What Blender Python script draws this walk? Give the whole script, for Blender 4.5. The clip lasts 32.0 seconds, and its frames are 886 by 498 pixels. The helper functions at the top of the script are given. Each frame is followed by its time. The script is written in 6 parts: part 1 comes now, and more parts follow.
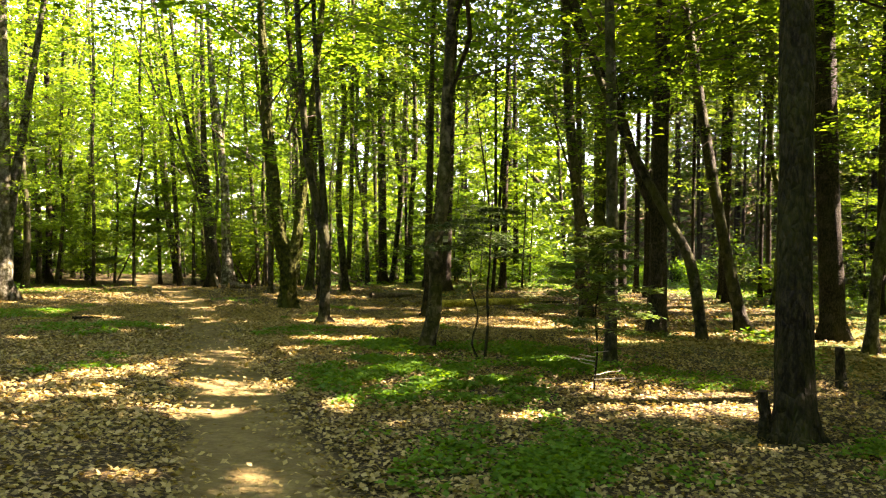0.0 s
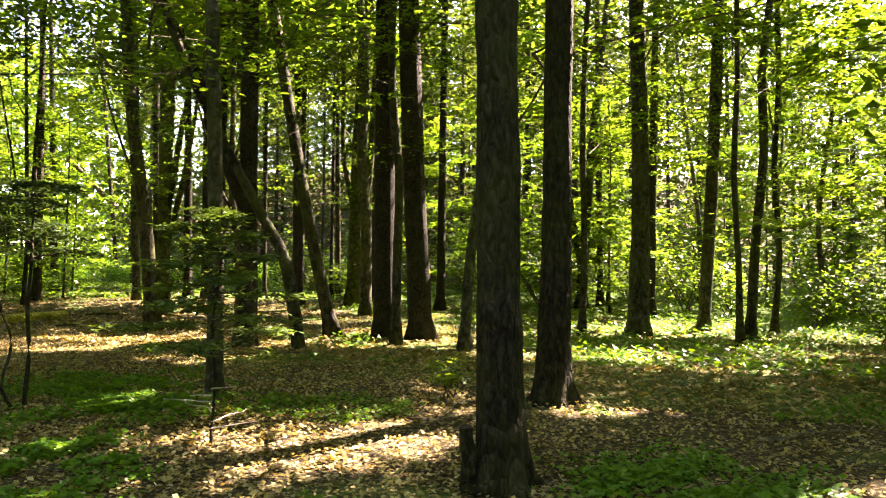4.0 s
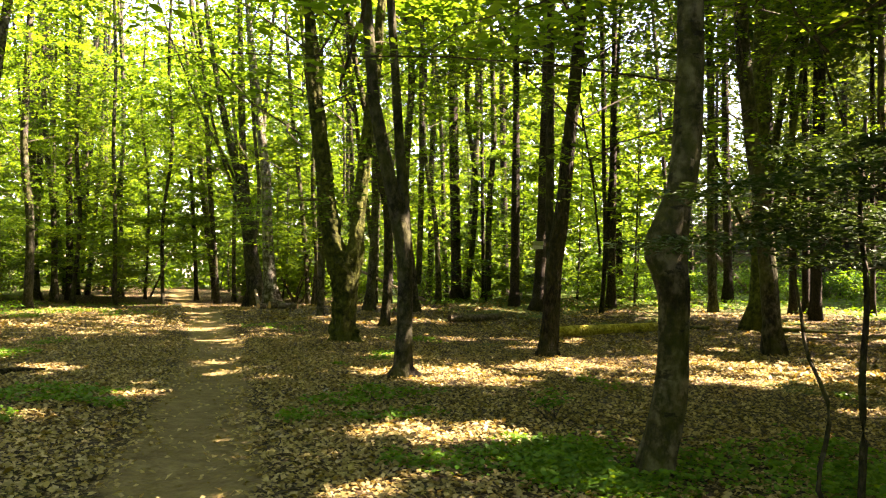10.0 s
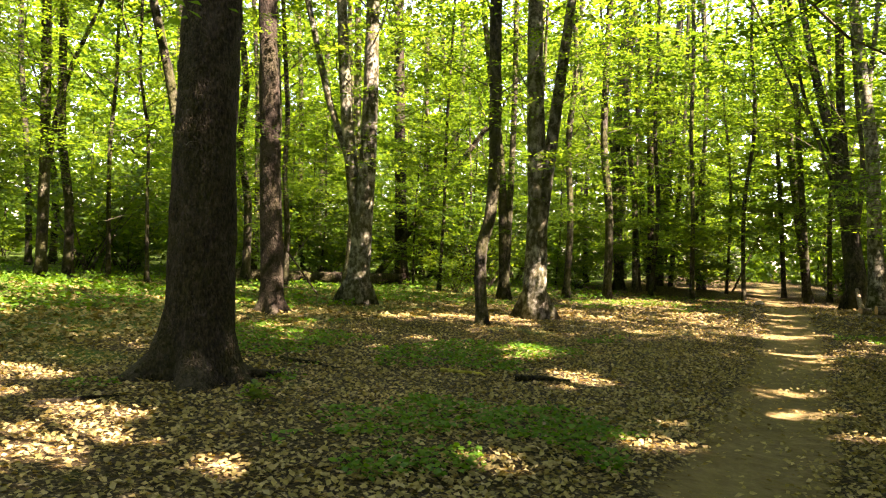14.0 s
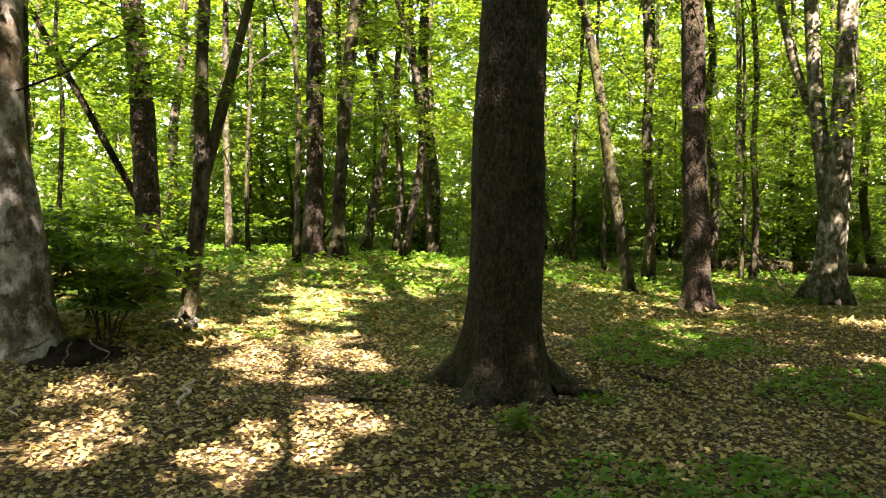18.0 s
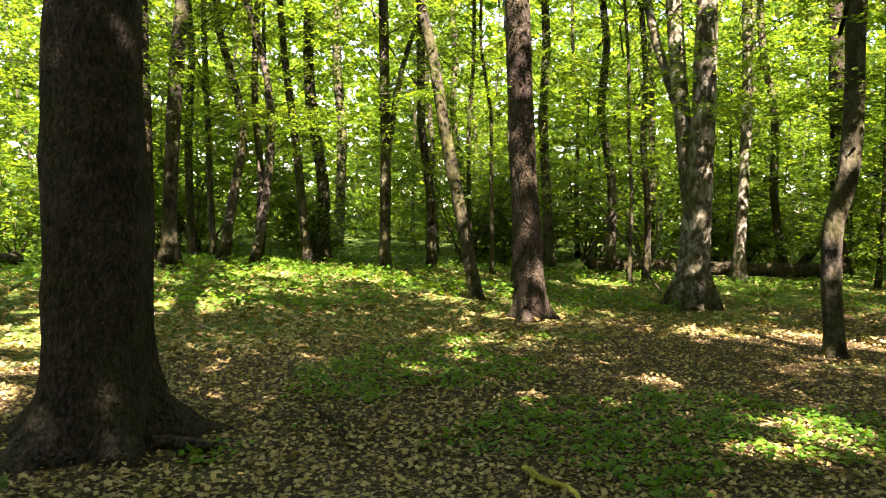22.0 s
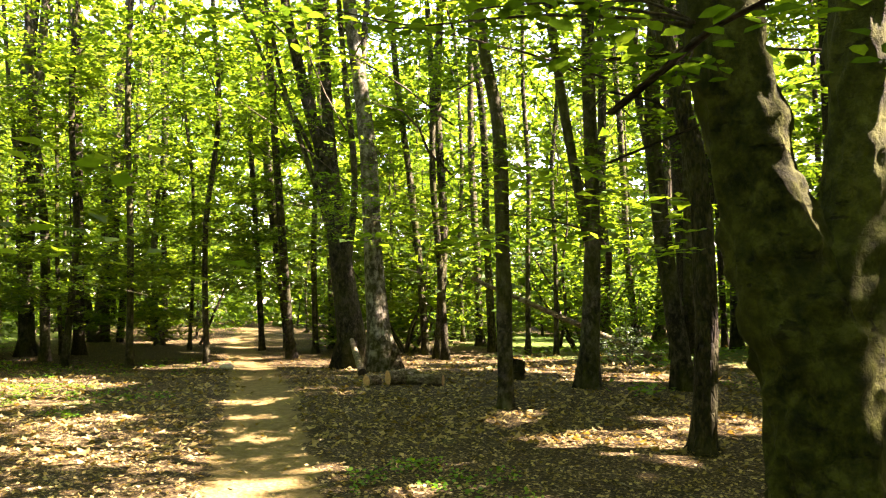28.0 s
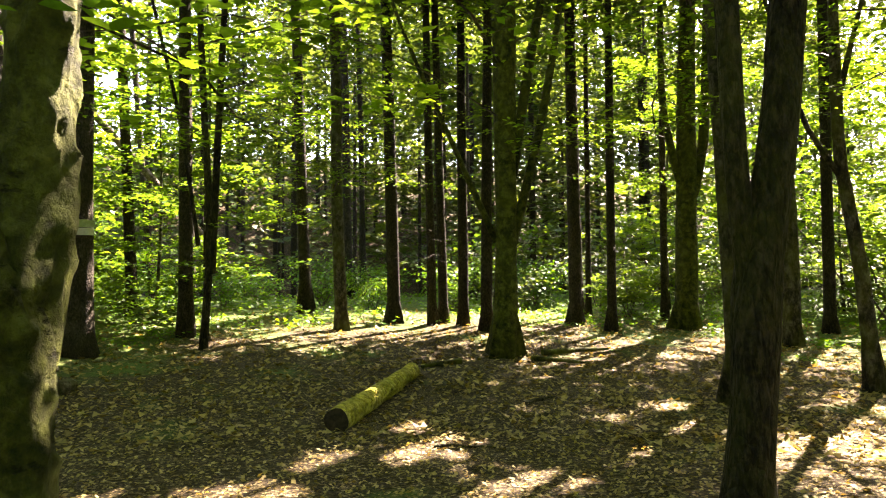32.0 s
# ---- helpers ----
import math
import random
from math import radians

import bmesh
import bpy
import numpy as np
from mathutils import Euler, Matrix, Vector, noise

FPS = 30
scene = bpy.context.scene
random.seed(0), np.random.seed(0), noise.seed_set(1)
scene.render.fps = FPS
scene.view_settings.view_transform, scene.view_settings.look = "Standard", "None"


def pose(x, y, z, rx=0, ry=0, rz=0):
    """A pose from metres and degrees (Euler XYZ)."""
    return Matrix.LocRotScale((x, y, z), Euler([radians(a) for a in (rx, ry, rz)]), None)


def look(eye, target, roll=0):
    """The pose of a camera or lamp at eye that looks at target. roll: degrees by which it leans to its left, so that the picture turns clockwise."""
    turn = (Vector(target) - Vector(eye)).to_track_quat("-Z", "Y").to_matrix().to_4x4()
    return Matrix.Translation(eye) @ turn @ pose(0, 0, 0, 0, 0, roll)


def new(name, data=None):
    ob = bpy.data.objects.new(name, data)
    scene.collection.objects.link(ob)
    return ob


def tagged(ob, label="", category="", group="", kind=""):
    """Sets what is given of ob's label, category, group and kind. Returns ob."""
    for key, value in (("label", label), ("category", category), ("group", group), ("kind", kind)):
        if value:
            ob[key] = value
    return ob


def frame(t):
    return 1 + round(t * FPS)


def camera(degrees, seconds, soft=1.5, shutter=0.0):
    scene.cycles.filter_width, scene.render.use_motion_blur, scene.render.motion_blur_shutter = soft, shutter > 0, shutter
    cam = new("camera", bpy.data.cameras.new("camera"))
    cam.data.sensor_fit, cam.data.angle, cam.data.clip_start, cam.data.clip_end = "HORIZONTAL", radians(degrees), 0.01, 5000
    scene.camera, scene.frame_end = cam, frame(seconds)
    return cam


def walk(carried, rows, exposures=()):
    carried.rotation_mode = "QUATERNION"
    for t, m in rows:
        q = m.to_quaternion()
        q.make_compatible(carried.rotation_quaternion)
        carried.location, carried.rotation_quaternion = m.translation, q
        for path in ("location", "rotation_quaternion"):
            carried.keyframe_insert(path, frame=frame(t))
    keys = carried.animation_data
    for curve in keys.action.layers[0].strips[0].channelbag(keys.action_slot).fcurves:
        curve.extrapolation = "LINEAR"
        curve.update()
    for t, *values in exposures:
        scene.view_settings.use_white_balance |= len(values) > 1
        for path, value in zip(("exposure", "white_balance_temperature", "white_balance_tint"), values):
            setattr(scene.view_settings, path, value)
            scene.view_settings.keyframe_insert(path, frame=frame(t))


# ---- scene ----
cam = camera(61.5, 32.0, soft=1.2)
PATH = [
    (0, (5.468, -5.355, 1.28), (4.518, -3.597, 1.348), 1.9),
    (0.5, (5.323, -4.991, 1.275), (4.67, -3.103, 1.356), 1.2),
    (1, (5.113, -4.746, 1.286), (4.679, -2.795, 1.373), 0.6),
    (1.5, (4.945, -4.462, 1.263), (4.652, -2.486, 1.357), 0.7),
    (2, (4.797, -4.204, 1.278), (4.736, -2.208, 1.388), 0.5),
    (2.5, (4.591, -3.903, 1.271), (4.814, -1.916, 1.346), -0.5),
    (4.5, (3.817, -2.482, 1.258), (3.942, -0.489, 1.375), 1.1),
    (5, (3.539, -2.366, 1.261), (3.374, -0.377, 1.388), 2.0),
    (5.5, (3.356, -2.153, 1.3), (2.929, -0.203, 1.419), 3.1),
    (6, (3.048, -1.926, 1.329), (2.402, -0.037, 1.451), 2.7),
    (6.5, (2.743, -1.742, 1.348), (1.908, 0.072, 1.462), 2.6),
    (7, (2.451, -1.447, 1.35), (1.506, 0.313, 1.436), 3.3),
    (7.5, (2.183, -1.138, 1.377), (1.214, 0.609, 1.458), 3.8),
    (8, (1.811, -0.84, 1.405), (0.845, 0.909, 1.499), 3.5),
    (8.5, (1.468, -0.497, 1.393), (0.498, 1.249, 1.5), 2.7),
    (9, (1.128, -0.098, 1.424), (0.148, 1.641, 1.539), 2.5),
    (9.5, (0.784, 0.216, 1.398), (-0.209, 1.948, 1.511), 2.4),
    (10, (0.445, 0.527, 1.404), (-0.625, 2.214, 1.498), 1.7),
    (10.5, (0.174, 0.949, 1.39), (-0.983, 2.579, 1.454), 2.9),
    (11, (-0.155, 1.284, 1.386), (-1.378, 2.863, 1.48), 3.4),
    (11.5, (-0.517, 1.552, 1.394), (-1.849, 3.039, 1.523), 2.1),
    (12, (-0.821, 1.876, 1.403), (-2.289, 3.23, 1.504), 2.5),
    (12.5, (-1.131, 2.22, 1.432), (-2.703, 3.456, 1.472), 3.6),
    (13, (-1.484, 2.526, 1.446), (-3.16, 3.616, 1.482), 2.9),
    (13.5, (-1.754, 2.694, 1.482), (-3.579, 3.509, 1.544), 3.0),
    (14, (-1.992, 2.982, 1.487), (-3.93, 3.474, 1.494), 3.0),
    (14.5, (-2.24, 3.225, 1.497), (-4.218, 3.52, 1.477), 2.0),
    (15, (-2.6, 3.461, 1.478), (-4.597, 3.564, 1.47), 1.0),
    (15.5, (-2.77, 3.635, 1.5), (-4.756, 3.402, 1.512), 1.3),
    (17.5, (-3.627, 4.6, 1.58), (-5.493, 3.883, 1.529), 0.8),
    (18, (-3.934, 4.842, 1.621), (-5.754, 4.019, 1.523), 2.2),
    (18.5, (-4.291, 5.071, 1.618), (-6.054, 4.131, 1.531), 1.3),
    (19, (-4.587, 5.304, 1.637), (-6.291, 4.261, 1.548), 0.7),
    (19.5, (-4.938, 5.628, 1.647), (-6.642, 4.588, 1.53), 0.6),
    (20, (-5.276, 5.856, 1.629), (-7.001, 4.851, 1.505), 0.4),
    (20.5, (-5.622, 6.093, 1.646), (-7.362, 5.114, 1.536), 0.2),
    (21, (-5.952, 6.42, 1.635), (-7.739, 5.529, 1.521), 0.2),
    (21.5, (-6.246, 6.711, 1.654), (-8.053, 5.865, 1.517), 0.9),
    (22, (-6.658, 6.903, 1.654), (-8.506, 6.143, 1.569), 1.4),
    (22.5, (-6.963, 7.01, 1.676), (-8.852, 6.355, 1.658), 2.0),
    (23, (-7.205, 7.27, 1.666), (-9.142, 6.771, 1.643), 1.9),
    (23.5, (-7.518, 7.488, 1.696), (-9.506, 7.274, 1.662), 1.5),
    (24, (-7.903, 7.686, 1.709), (-9.899, 7.81, 1.699), 0.8),
    (24.5, (-8.293, 7.977, 1.706), (-10.243, 8.423, 1.724), 0.5),
    (25, (-8.541, 8.361, 1.728), (-10.369, 9.171, 1.735), 1.5),
    (25.5, (-8.757, 8.674, 1.699), (-10.384, 9.837, 1.708), 1.7),
    (27.5, (-10.157, 9.876, 1.749), (-11.539, 11.315, 1.886), 0.8),
    (28, (-10.467, 10.145, 1.752), (-11.695, 11.716, 1.913), 0.7),
    (28.5, (-10.719, 10.456, 1.753), (-11.62, 12.234, 1.921), 1.9),
    (29, (-10.774, 10.605, 1.794), (-11.214, 12.548, 1.962), 1.9),
    (29.5, (-10.746, 10.687, 1.808), (-10.716, 12.682, 1.947), 1.2),
    (30, (-10.705, 10.685, 1.814), (-10.354, 12.651, 1.935), 0.9),
    (30.5, (-10.702, 10.68, 1.834), (-10.162, 12.603, 1.935), 0.6),
    (31, (-10.696, 10.707, 1.835), (-10.038, 12.594, 1.918), 0.0),
    (31.5, (-10.641, 10.733, 1.807), (-9.936, 12.603, 1.892), -0.6),
    (32, (-10.627, 10.741, 1.82), (-9.906, 12.604, 1.914), -0.7),
]
walk(cam, [(t, look(eye, target, roll)) for t, eye, target, roll in PATH], [(0, 4.3, 8700, 32), (2.5, 4.45, 8400, 31), (5, 4.45, 8200, 32), (11, 4.25, 8700, 33), (14.5, 4.1, 8200, 34), (18, 4.1, 7700, 35), (22, 4.1, 7700, 35), (24, 4.0, 8200, 33), (25.5, 4.05, 8500, 32), (27.5, 4.35, 8300, 35), (29, 4.65, 8400, 33), (32, 4.65, 8100, 29)]
)

# ---- light ----
SUN_AZ, SUN_EL = radians(54), radians(49)   # clockwise from +y; height
world = bpy.data.worlds.new("sky")
scene.world = world
world.use_nodes = True
wn = world.node_tree.nodes
sky = wn.new("ShaderNodeTexSky")
sky.sky_type, sky.sun_disc = "NISHITA", False
sky.sun_elevation, sky.sun_rotation = SUN_EL, SUN_AZ
world.node_tree.links.new(sky.outputs[0], wn["Background"].inputs[0])
wn["Background"].inputs[1].default_value = 0.068
sun = new("sun", bpy.data.lights.new("sun", "SUN"))
sun.data.energy, sun.data.angle, sun.data.color = 4.1, radians(0.53), (1.0, 0.965, 0.92)
sun_dir = Vector((math.sin(SUN_AZ) * math.cos(SUN_EL), math.cos(SUN_AZ) * math.cos(SUN_EL), math.sin(SUN_EL)))
sun.matrix_world = look(sun_dir * 60, (0, 0, 0))


# ---- materials ----
def shader(name):
    m = bpy.data.materials.new(name)
    m.use_nodes = True
    t = m.node_tree
    t.nodes["Principled BSDF"].inputs["Specular IOR Level"].default_value = 0.12
    return m, t, t.nodes["Principled BSDF"]


def node(t, kind, links=(), **values):
    """A node with its properties and inputs set; links: (input, socket)."""
    n = t.nodes.new(kind)
    for key, value in values.items():
        if key in n.inputs:
            n.inputs[key].default_value = value
        else:
            setattr(n, key, value)
    for slot, socket in links:
        t.links.new(socket, n.inputs[slot])
    return n


def coords(t, scale):
    c = node(t, "ShaderNodeTexCoord")
    return node(t, "ShaderNodeMapping", [("Vector", c.outputs["Object"])], Scale=scale).outputs[0]


def noise_tex(t, vec, scale, detail=5.0, rough=0.6):
    return node(t, "ShaderNodeTexNoise", [("Vector", vec)], Scale=scale, Detail=detail, Roughness=rough).outputs[0]


def ramp(t, fac, *stops):
    n = node(t, "ShaderNodeValToRGB", [("Fac", fac)])
    e = n.color_ramp.elements
    while len(e) < len(stops):
        e.new(0.5)
    for k, (at, col) in zip(e, stops):
        k.position, k.color = at, (*col, 1) if len(col) == 3 else col
    return n.outputs[0]


def mix(t, fac, a, b, how="MIX"):
    n = node(t, "ShaderNodeMixRGB", [(1, a) if not isinstance(a, tuple) else (0, fac), (0, fac)], blend_type=how)
    if isinstance(a, tuple):
        n.inputs[1].default_value = (*a, 1)
    if isinstance(b, tuple):
        n.inputs[2].default_value = (*b, 1)
    else:
        t.links.new(b, n.inputs[2])
    return n.outputs[0]


def bump(t, p, height, strength, distance):
    b = node(t, "ShaderNodeBump", [("Height", height)], Strength=strength, Distance=distance)
    t.links.new(b.outputs[0], p.inputs["Normal"])


def grey(v):
    return (v, v, v)


def bark(name, dark, mid, light, stretch, scale, patches, moss, depth, plated=1.0, marks=0.6, rare=0.615):
    """Bark with grain, plates or smooth skin, pale patches (lichens and painted sun spots), moss and dark level scars.
    """
    m, t, p = shader(name)
    v = coords(t, (1, 1, stretch))
    fine = noise_tex(t, v, scale, 7, 0.72)
    plates = node(t, "ShaderNodeTexVoronoi", [("Vector", v)], Scale=scale * 0.9, feature="DISTANCE_TO_EDGE").outputs[0]
    col = ramp(t, fine, (0.39, dark), (0.5, mid), (0.62, light))
    wide = noise_tex(t, coords(t, (1, 1, 0.6)), 1.7, 6, 0.66)
    spots = noise_tex(t, coords(t, (1, 1, 0.75)), 4.2, 7, 0.72)
    # pale patches: lichens, and sunlit spots painted into the bark colour
    lichen_and_sun = ramp(t, spots, (0.5, grey(0)), (0.68, grey(patches)))
    col = mix(t, lichen_and_sun, col, tuple(min(0.5, 1.7 * c + 0.03) for c in light))
    green = ramp(t, wide, (0.42, grey(0)), (0.64, grey(moss)))
    col = mix(t, green, col, (0.07, 0.08, 0.016))
    scar = ramp(t, noise_tex(t, coords(t, (1, 1, 2.2)), 4.5, 6, 0.68), (rare, grey(0)), (rare + 0.045, grey(marks)))
    col = mix(t, scar, col, (0.012, 0.009, 0.006))
    info = node(t, "ShaderNodeObjectInfo").outputs["Random"]
    col = mix_mul(t, col, ramp(t, info, (0.0, grey(0.72)), (1.0, grey(1.18))))
    t.links.new(col, p.inputs["Base Color"])
    p.inputs["Roughness"].default_value = 0.85
    h = node(t, "ShaderNodeMath", [(0, fine), (1, ramp(t, plates, (0.0, grey(0)), (0.25, grey(plated))))], operation="ADD").outputs[0]
    h = node(t, "ShaderNodeMath", [(0, h), (1, scar)], operation="SUBTRACT").outputs[0]
    bump(t, p, h, 1.0, depth)
    return m


def mix_mul(t, a, b):
    n = node(t, "ShaderNodeMixRGB", [(1, a), (2, b)], blend_type="MULTIPLY")
    n.inputs[0].default_value = 1.0
    return n.outputs[0]


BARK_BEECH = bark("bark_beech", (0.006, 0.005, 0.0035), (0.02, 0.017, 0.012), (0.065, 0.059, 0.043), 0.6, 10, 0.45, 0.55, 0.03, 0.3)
# pale patches of the next two imitate sun on the trunks
BARK_PALE = bark("bark_pale", (0.016, 0.014, 0.008), (0.045, 0.041, 0.026), (0.15, 0.146, 0.115), 0.8, 8.0, 0.9, 0.35, 0.015, 0.15, 0.35)
BARK_SPOTTED = bark("bark_spotted", (0.008, 0.006, 0.003), (0.027, 0.021, 0.011), (0.085, 0.071, 0.043), 0.7, 9, 0.75, 0.6, 0.025, 0.2, 0.8, 0.58)
BARK_FLAKE = bark("bark_flaking", (0.035, 0.024, 0.013), (0.1, 0.085, 0.06), (0.3, 0.29, 0.24), 0.7, 3.2, 0.9, 0.3, 0.012, 0.0, 0.7)
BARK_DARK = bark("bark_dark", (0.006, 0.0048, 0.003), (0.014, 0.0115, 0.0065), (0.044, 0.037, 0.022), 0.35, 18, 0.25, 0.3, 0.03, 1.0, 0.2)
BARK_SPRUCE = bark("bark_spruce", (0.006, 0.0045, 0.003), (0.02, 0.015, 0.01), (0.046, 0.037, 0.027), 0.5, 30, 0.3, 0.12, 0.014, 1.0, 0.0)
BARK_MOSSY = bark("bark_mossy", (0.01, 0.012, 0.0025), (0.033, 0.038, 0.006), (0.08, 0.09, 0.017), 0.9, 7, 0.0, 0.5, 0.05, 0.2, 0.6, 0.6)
BARK_TWIG = bark("bark_twig", (0.02, 0.016, 0.011), (0.05, 0.04, 0.03), (0.1, 0.085, 0.07), 0.5, 14, 0.2, 0.3, 0.004)
LOG_MOSS = bark("moss_on_log", (0.2, 0.18, 0.025), (0.42, 0.37, 0.045), (0.6, 0.53, 0.09), 1.0, 9, 0.25, 0.5, 0.03)
LOG_BARK = bark("bark_on_log", (0.04, 0.03, 0.02), (0.1, 0.075, 0.05), (0.2, 0.165, 0.12), 1.0, 12, 0.4, 0.6, 0.02)


def plain(name, a, b, scale, rough=0.8, depth=0.004):
    m, t, p = shader(name)
    n = noise_tex(t, coords(t, (1, 1, 1)), scale, 6, 0.65)
    t.links.new(ramp(t, n, (0.3, a), (0.7, b)), p.inputs["Base Color"])
    p.inputs["Roughness"].default_value = rough
    bump(t, p, n, 0.6, depth)
    return m


CUT = plain("cut_wood", (0.3, 0.15, 0.06), (0.52, 0.33, 0.17), 25)
ROT = plain("rotten_wood", (0.01, 0.008, 0.006), (0.04, 0.03, 0.02), 18)
DRY = plain("bleached_twig", (0.2, 0.18, 0.15), (0.42, 0.39, 0.34), 20)
EARTH = plain("dark_earth", (0.003, 0.0025, 0.0015), (0.014, 0.01, 0.006), 14, 0.95, 0.05)
BOARD = plain("weathered_board", (0.16, 0.19, 0.08), (0.3, 0.33, 0.17), 14)
BOARD_PALE = plain("pale_board", (0.34, 0.33, 0.25), (0.5, 0.48, 0.38), 14)
STONE = plain("stone", (0.2, 0.18, 0.15), (0.4, 0.37, 0.31), 9)


def leafy(name, stops, thin, gloss=0.12, rough=0.45):
    """Thin leaves: reflected and transmitted light of one leaf colour, varied leaf by leaf."""
    m, t, p = shader(name)
    geo = node(t, "ShaderNodeNewGeometry").outputs["Random Per Island"]
    info = node(t, "ShaderNodeObjectInfo").outputs["Random"]
    both = node(t, "ShaderNodeMath", [(0, geo), (1, info)], operation="ADD").outputs[0]
    half = node(t, "ShaderNodeMath", [(0, both)], operation="MULTIPLY")
    half.inputs[1].default_value = 0.5
    col = ramp(t, half.outputs[0], *stops)
    veins = noise_tex(t, coords(t, (1, 1, 1)), 40, 2, 0.5)
    col = mix_mul(t, col, ramp(t, veins, (0.3, grey(0.8)), (0.7, grey(1.1))))
    t.nodes.remove(p)
    diff = node(t, "ShaderNodeBsdfDiffuse", [("Color", col)]).outputs[0]
    warm = mix_mul(t, col, ramp(t, geo, (0.0, (2.15, 1.75, 0.6)), (1.0, (2.7, 2.05, 0.75))))
    trans = node(t, "ShaderNodeBsdfTranslucent", [("Color", warm)]).outputs[0]
    a = node(t, "ShaderNodeMixShader", [(1, diff), (2, trans)], Fac=thin).outputs[0]
    gl = node(t, "ShaderNodeBsdfGlossy", Roughness=rough).outputs[0]
    fres = node(t, "ShaderNodeFresnel", IOR=1.35).outputs[0]
    amount = node(t, "ShaderNodeMath", [(0, fres)], operation="MULTIPLY")
    amount.inputs[1].default_value = gloss * 2
    b = node(t, "ShaderNodeMixShader", [(0, amount.outputs[0]), (1, a), (2, gl)]).outputs[0]
    t.links.new(b, t.nodes["Material Output"].inputs["Surface"])
    return m


LEAF = leafy("leaf_beech", ((0.1, (0.024, 0.068, 0.012)), (0.5, (0.05, 0.118, 0.016)), (0.9, (0.09, 0.17, 0.024))), 0.62, 0.012)
LEAF_DARK = leafy("leaf_holly", ((0.1, (0.016, 0.042, 0.014)), (0.9, (0.034, 0.07, 0.02))), 0.25, 0.035, 0.5)
NEEDLE = leafy("needles", ((0.1, (0.025, 0.055, 0.016)), (0.9, (0.07, 0.12, 0.034))), 0.3, 0.015)
FIR = leafy("fir_spray", ((0.1, (0.03, 0.07, 0.018)), (0.9, (0.065, 0.125, 0.028))), 0.3, 0.02)
HERB = leafy("herb_leaf", ((0.1, (0.024, 0.088, 0.008)), (0.5, (0.042, 0.13, 0.012)), (0.9, (0.08, 0.18, 0.018))), 0.4, 0.012)
LITTER = leafy("dry_leaf", ((0.05, (0.06, 0.046, 0.014)), (0.3, (0.175, 0.143, 0.048)), (0.65, (0.285, 0.236, 0.105)), (0.95, (0.39, 0.335, 0.21))), 0.15, 0.012, 0.6)


def ground_material():
    m, t, p = shader("forest_floor")
    v = coords(t, (1, 1, 1))
    worn = node(t, "ShaderNodeAttribute", attribute_name="worn").outputs["Fac"]
    cells = node(t, "ShaderNodeTexVoronoi", [("Vector", v)], Scale=17.0, Randomness=1.0)
    leaf = ramp(t, node(t, "ShaderNodeSeparateColor", [(0, cells.outputs["Color"])]).outputs[0],
                (0.0, (0.035, 0.024, 0.009)), (0.45, (0.12, 0.088, 0.034)), (0.8, (0.22, 0.168, 0.076)), (1.0, (0.33, 0.265, 0.14)))
    soil_n = noise_tex(t, v, 5.5, 8, 0.65)
    soil = ramp(t, soil_n, (0.3, (0.085, 0.063, 0.022)), (0.6, (0.155, 0.119, 0.048)), (0.8, (0.225, 0.178, 0.088)))
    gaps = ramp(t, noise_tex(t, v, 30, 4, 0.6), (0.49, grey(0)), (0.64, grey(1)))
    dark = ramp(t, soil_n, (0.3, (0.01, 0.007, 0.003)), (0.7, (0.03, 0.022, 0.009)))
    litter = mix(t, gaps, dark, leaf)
    patchy = noise_tex(t, v, 0.5, 6, 0.65)
    away = node(t, "ShaderNodeAttribute", attribute_name="overgrown").outputs["Fac"]
    grown = node(t, "ShaderNodeMath", [(0, patchy), (1, away)], operation="ADD").outputs[0]
    green = ramp(t, grown, (0.6, grey(0)), (0.76, grey(0.7)))
    far_floor = mix(t, green, litter, ramp(t, noise_tex(t, v, 14, 5, 0.7), (0.35, (0.02, 0.05, 0.006)), (0.65, (0.07, 0.15, 0.018))))
    edge = node(t, "ShaderNodeMath", [(0, worn), (1, noise_tex(t, v, 2.2, 6, 0.7))], operation="ADD").outputs[0]
    trodden = ramp(t, edge, (0.88, grey(0)), (1.3, grey(0.9)))
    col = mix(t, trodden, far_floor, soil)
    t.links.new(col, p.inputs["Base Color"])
    p.inputs["Roughness"].default_value = 0.95
    h = node(t, "ShaderNodeMath", [(0, soil_n), (1, cells.outputs["Distance"])], operation="ADD").outputs[0]
    bump(t, p, h, 0.7, 0.03)
    return m


FLOOR = ground_material()


# ---- the lie of the land ----
def step(a, b, v):
    u = min(1.0, max(0.0, (v - a) / (b - a)))
    return u * u * (3 - 2 * u)


def hump(x, y, cx, cy, r):
    return math.exp(-((x - cx) ** 2 + (y - cy) ** 2) / (r * r))


def ground_z(x, y):
    """Nearly level by the trail, a low rise to the north, a gully behind it and a wooded hillside."""
    east = step(-26, -14, x)
    z = -0.1 + 1.5 * step(16, 44, y) * (0.25 + 0.75 * east)
    z += 0.3 * hump(x, y, -20, 22, 6) + 0.45 * hump(x, y, -21, -6, 6) - 0.2 * hump(x, y, 15, 17, 6) - 0.2 * hump(x, y, 5, 1, 5)
    z += east * (-2.5 * math.exp(-(((y - 52) / 6) ** 2)) + 14 * step(54, 92, y))
    z += 0.03 * math.sin(0.9 * x + 0.4 * y) * math.sin(0.7 * y - 0.3 * x + 1)
    return z


def trail_y(x):
    """The trodden line."""
    u = (2.2 - x) / 38.8
    return -1.6 + (2.2 - x) * 0.807 + 1.5 * math.sin(math.pi * min(1, max(0, u)))


def trail_off(x, y):
    """Metres from the trail's middle."""
    return abs(y - trail_y(x)) * 0.78


